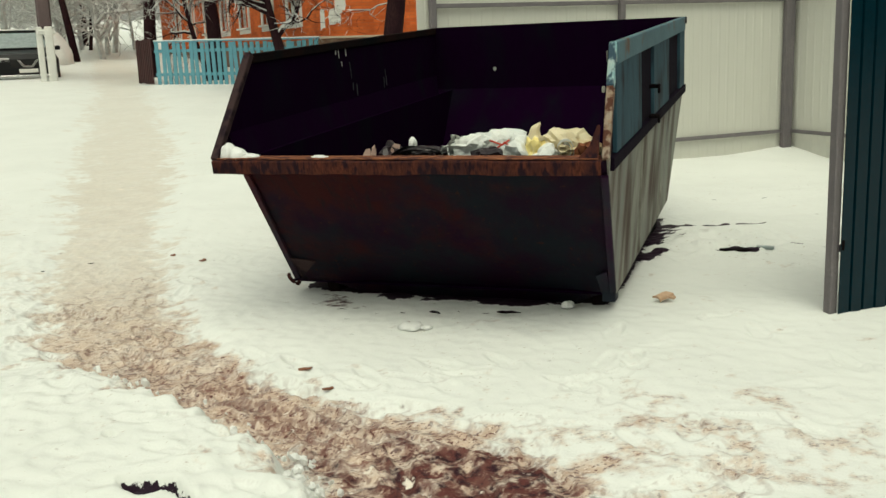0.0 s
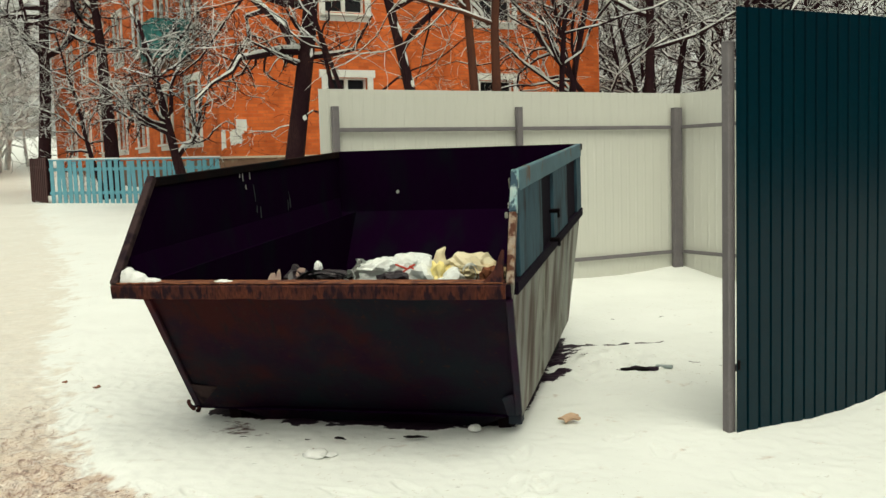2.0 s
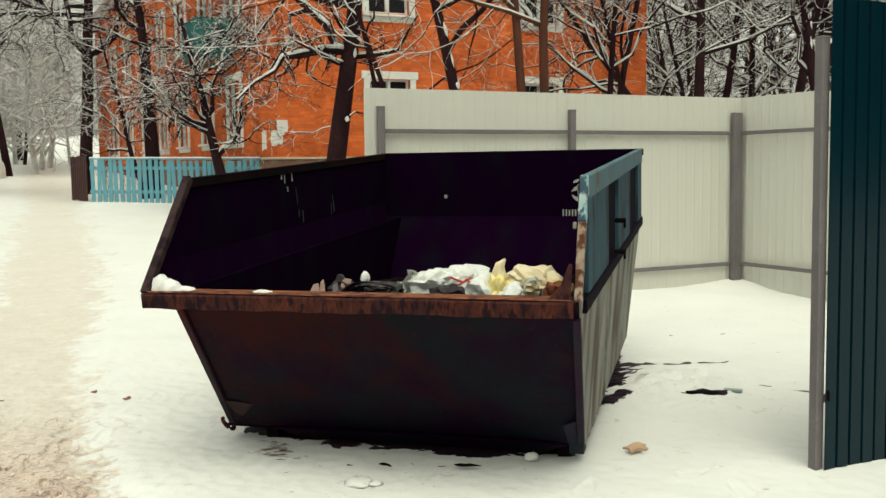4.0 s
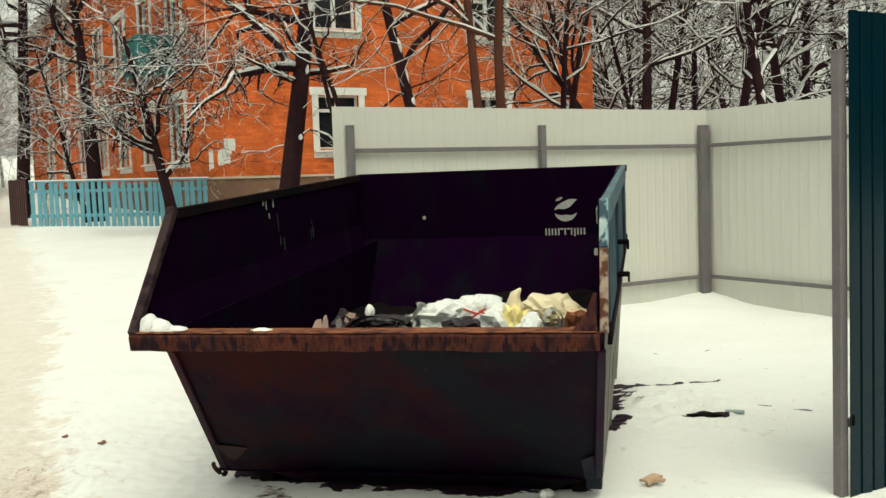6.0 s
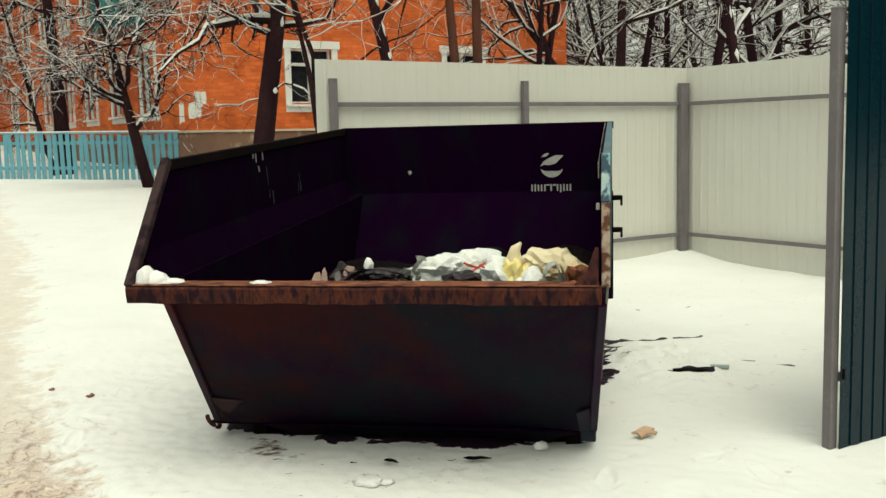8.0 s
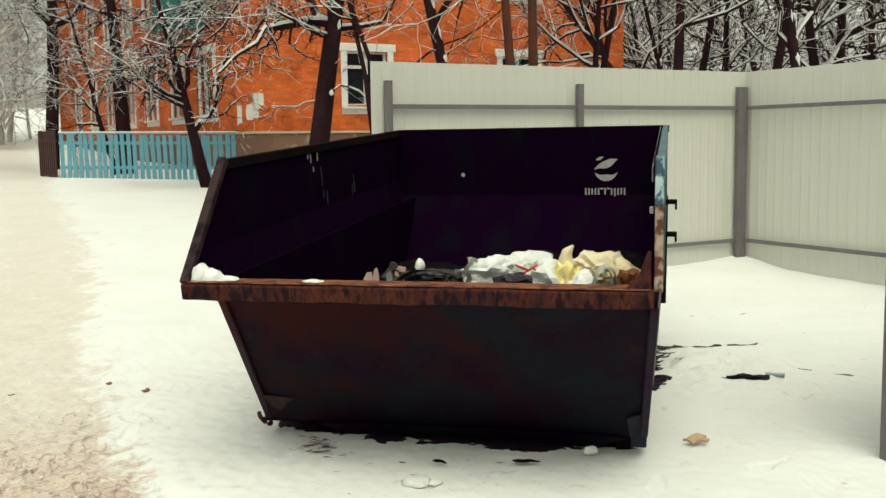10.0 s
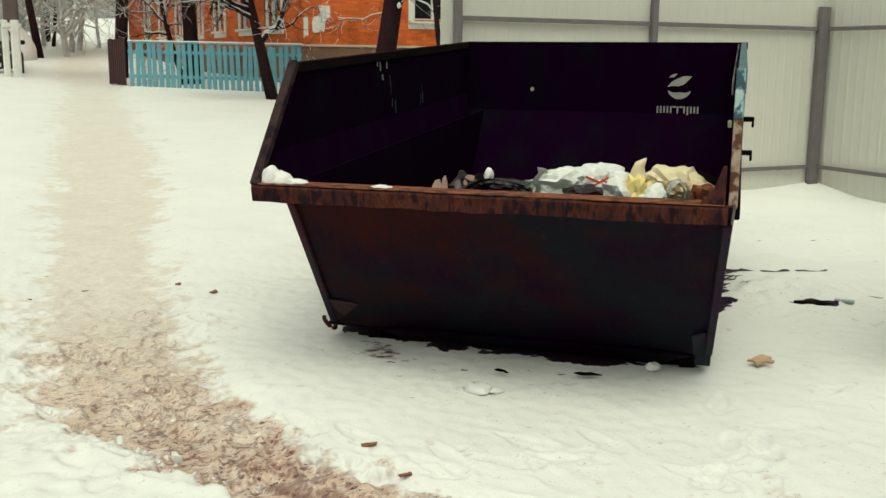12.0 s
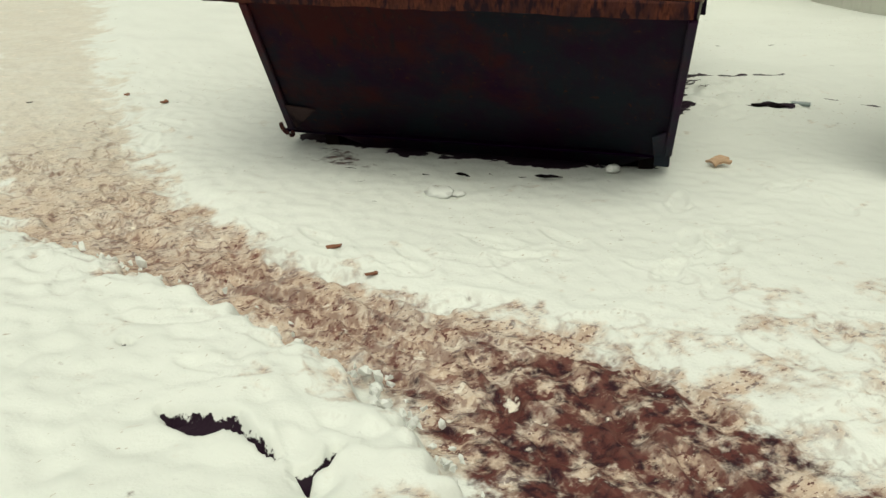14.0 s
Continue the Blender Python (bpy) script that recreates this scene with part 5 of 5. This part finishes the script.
white_trunk(0.86, 29.5)


def car(m):
    c = thing("car", "black off-road car parked in the snow", "car", m)
    # body as a loft of cross-sections from the nose (y = 0) to the tail
    secs = [(0.0, 0.80, 0.35, 0.80), (0.12, 0.88, 0.28, 0.95), (0.9, 0.91, 0.26, 1.06), (1.25, 0.91, 0.26, 1.10), (3.6, 0.91, 0.26, 1.12), (4.4, 0.90, 0.30, 1.10), (4.55, 0.84, 0.4, 1.0)]
    bm = bmesh.new()
    rings = []
    for y, w, z0, z1 in secs:
        ring = [(-w + 0.05, z0), (w - 0.05, z0), (w, z0 + 0.12), (w, z1 - 0.18), (w - 0.1, z1), (-w + 0.1, z1), (-w, z1 - 0.18), (-w, z0 + 0.12)]
        rings.append([bm.verts.new((x, y, z)) for x, z in ring])
    for a, b in zip(rings[:-1], rings[1:]):
        for i in range(8):
            bm.faces.new((a[i], a[(i + 1) % 8], b[(i + 1) % 8], b[i]))
    bm.faces.new(rings[0]), bm.faces.new(rings[-1][::-1])
    bmesh.ops.recalc_face_normals(bm, faces=bm.faces[:])
    part("body", bm, M_CAR, c, smooth=False)
    bm = bmesh.new()
    lo = [bm.verts.new(p) for p in ((-0.84, 1.05, 1.07), (0.84, 1.05, 1.07), (0.84, 4.3, 1.1), (-0.84, 4.3, 1.1))]
    hi = [bm.verts.new(p) for p in ((-0.64, 1.85, 1.62), (0.64, 1.85, 1.62), (0.66, 3.9, 1.66), (-0.66, 3.9, 1.66))]
    for i in range(4):
        bm.faces.new((lo[i], lo[(i + 1) % 4], hi[(i + 1) % 4], hi[i]))
    bm.faces.new(hi)
    part("cabin", bm, M_CAR, c)
    part("windscreen", plate([(-0.72, 1.1, 1.13), (0.72, 1.1, 1.13), (0.58, 1.76, 1.58), (-0.58, 1.76, 1.58)], 0.012, 0), M_ICE, c, "frosted windscreen").location = (0, -0.02, 0.015)
    part("roof_snow", box(1.25, 2.1, 0.05, (0, 2.9, 1.69), 0.02), M_SNOW, c)
    part("grille", box(0.95, 0.03, 0.2, (0, -0.01, 0.68)), M_RUBBER, c)
    part("chrome_strip", plate([(-0.3, -0.03, 0.78), (-0.22, -0.03, 0.78), (-0.1, -0.03, 0.62), (0.1, -0.03, 0.62), (0.22, -0.03, 0.78), (0.3, -0.03, 0.78), (0.14, -0.03, 0.56), (-0.14, -0.03, 0.56)], 0.015, 0), M_CHROME, c)
    part("plate", box(0.52, 0.02, 0.11, (0, -0.03, 0.46)), M_WHITE_TRIM, c)
    part("bumper", box(1.6, 0.1, 0.1, (0, 0.0, 0.3), 0.03), M_CHROME, c)
    for sx in (-1, 1):
        part("headlight", box(0.32, 0.1, 0.14, (sx * 0.64, 0.05, 0.78), 0.03), M_LAMP, c)
        part("wing_mirror", box(0.18, 0.1, 0.13, (sx * 1.0, 1.35, 1.12), 0.03), M_CAR, c)
        for y in (0.85, 3.6):
            w = new("wheel")
            w.parent = c
            w.location = (sx * 0.82, y, 0.34)
            V, F = [], []
            tube(V, F, [Vector((-0.11, 0, 0)), Vector((-0.1, 0, 0)), Vector((0.1, 0, 0)), Vector((0.11, 0, 0))], [0.29, 0.34, 0.34, 0.29], 18)
            part("tyre", (V, F), M_RUBBER, w, smooth=False)
            V, F = [], []
            tube(V, F, [Vector((-0.115, 0, 0)), Vector((0.115, 0, 0))], [0.2, 0.2], 14)
            part("rim", (V, F), M_CHROME, w)


car(pose(0.36, 32.2, gz(0.36, 32.2) - 0.22, 0, 0, 4))


def snow_pile(x, y, rx, ry, rz, seed):
    b = part("snowdrift", crumpled(rx, ry, rz, seed, 0.2, 1.2, 4), M_SNOW, smooth=True)
    b.location = (x, y, gz(x, y))
    return tagged(b, "heaped pile of white snow", "snow")


snow_pile(1.3, 40.8, 0.7, 1.0, 1.2, 21)


# ---- litter ----
def shard(rng, a, b, n=9, thick=0.006):
    """A flat jagged scrap with an uneven outline."""
    bm = plate([(a * math.cos(t) * rng.uniform(0.45, 1.15), b * math.sin(t) * rng.uniform(0.4, 1.3), rng.uniform(0, 0.004)) for t in np.linspace(0, 2 * math.pi * (n - 1) / n, n)], thick, 0)
    return bm


def litter():
    rng = random.Random(31)
    bm = shard(rng, 0.062, 0.042, 14, 0.012)
    c = part("carton", bm, M_CARDBOARD)
    c.matrix_world = pose(3.06, 4.41, 0.035, 18, -8, -25)
    tagged(c, "crushed brown cardboard carton lying on snow", "carton")
    b = part("plank", shard(rng, 0.12, 0.035, 13, 0.015), M_DARK_DEBRIS)
    b.matrix_world = pose(4.17, 5.18, 0.03, 2, 0, -46)
    tagged(b, "dark wet plank half buried in snow", "plank")
    b = part("plank", box(0.11, 0.035, 0.02, (0, 0, 0)), M_ICE)
    b.matrix_world = pose(4.34, 5.11, 0.035, 2, 0, -48)
    tagged(b, "grey icy board half buried in snow", "plank")
    for x, y, w, flat in ((1.90, 4.80, 0.085, 1), (2.12, 4.65, 0.05, 0), (2.24, 4.63, 0.13, 1), (1.44, 4.91, 0.035, 0), (1.38, 4.63, 0.03, 0), (1.62, 4.94, 0.03, 0), (1.75, 4.88, 0.04, 1), (1.48, 5.12, 0.06, 0), (2.02, 4.76, 0.03, 0), (0.02, 6.9, 0.05, 1), (5.67, 6.65, 0.07, 0), (5.26, 6.8, 0.04, 1), (6.87, 7.87, 0.09, 0), (0.32, 6.99, 0.05, 1)):
        V, F, p = [], [], Vector((-w / 2, 0, 0.004))
        pts, turn = [], rng.uniform(-0.5, 0.5)
        for k in range(6):
            pts.append(p.copy())
            turn += rng.gauss(0, 0.45)
            p = p + Vector((math.cos(turn), math.sin(turn), rng.gauss(0, 0.12))) * w / 5
        thick = w * (0.14 if flat else 0.06)
        tube(V, F, pts, [thick * f * rng.uniform(0.7, 1.2) for f in (0.3, 0.9, 1.0, 0.9, 0.6, 0.2)], 6)
        o = part("bark_strip" if flat else "twig", (V, F), M_DARK_DEBRIS)
        o.matrix_world = pose(x, y, gz(x, y) + 0.012, 0, 0, rng.uniform(-70, 10)) @ Matrix.Diagonal((1, 1, 0.5, 1))
        tagged(o, "dark wet strip of bark lying on snow" if flat else "dark broken twig lying on snow", "bark" if flat else "twig", "scraps on the snow")
    for x, y, s in ((1.03, 4.24, 0.05), (1.05, 3.94, 0.035), (1.02, 6.75, 0.06), (0.86, 7.0, 0.05), (0.6, 3.3, 0.03), (1.71, 4.70, 0.03)):
        p = part("dead_leaf", shard(rng, s * 0.8, s * 0.35), M_LEAF)
        p.matrix_world = pose(x, y, gz(x, y) + 0.008, 0, 0, rng.uniform(0, 90))
        tagged(p, "reddish brown dead leaf on snow", "leaf", "dead leaves")
    crumbs = bmesh.new()
    for k in range(130):
        ey = rng.uniform(2.65, 4.6) if k % 4 else rng.uniform(2.65, 3.3)
        side = rng.gauss(0.0, 0.05)
        ex = float(np.interp(ey, (2.6, 2.85, 3.1, 3.3, 3.5, 3.74, 4.12, 4.62), (0.64, 0.69, 0.72, 0.71, 0.64, 0.52, 0.39, 0.21))) + side
        r = rng.uniform(0.003, 0.011) if k % 5 else rng.uniform(0.010, 0.020)
        ez = 0.012 if side > 0.0 else 0.012 + min(0.07, -side * 0.9)
        bmesh.ops.create_icosphere(crumbs, subdivisions=1, radius=r, matrix=pose(ex, ey, ez + r * 0.3, rng.uniform(0, 90), rng.uniform(0, 90), 0) @ Matrix.Diagonal((1.2, 0.9, 0.8, 1)))
    for v in crumbs.verts:
        v.co += Vector((rng.gauss(0, 0.003), rng.gauss(0, 0.003), rng.gauss(-0.004, 0.003)))
    o = part("snow_crumbs", crumbs, M_SNOW)
    tagged(o, "loose white snow crumbs along the bank", "snow", kind="stuff")
    snow_lump(2.56, 4.57, 0.012, 0.026, 0.018, 0.02, 33)
    snow_lump(1.70, 4.66, -0.002, 0.045, 0.05, 0.016, 34)
    snow_lump(1.76, 4.60, -0.002, 0.022, 0.018, 0.010, 36)


litter()
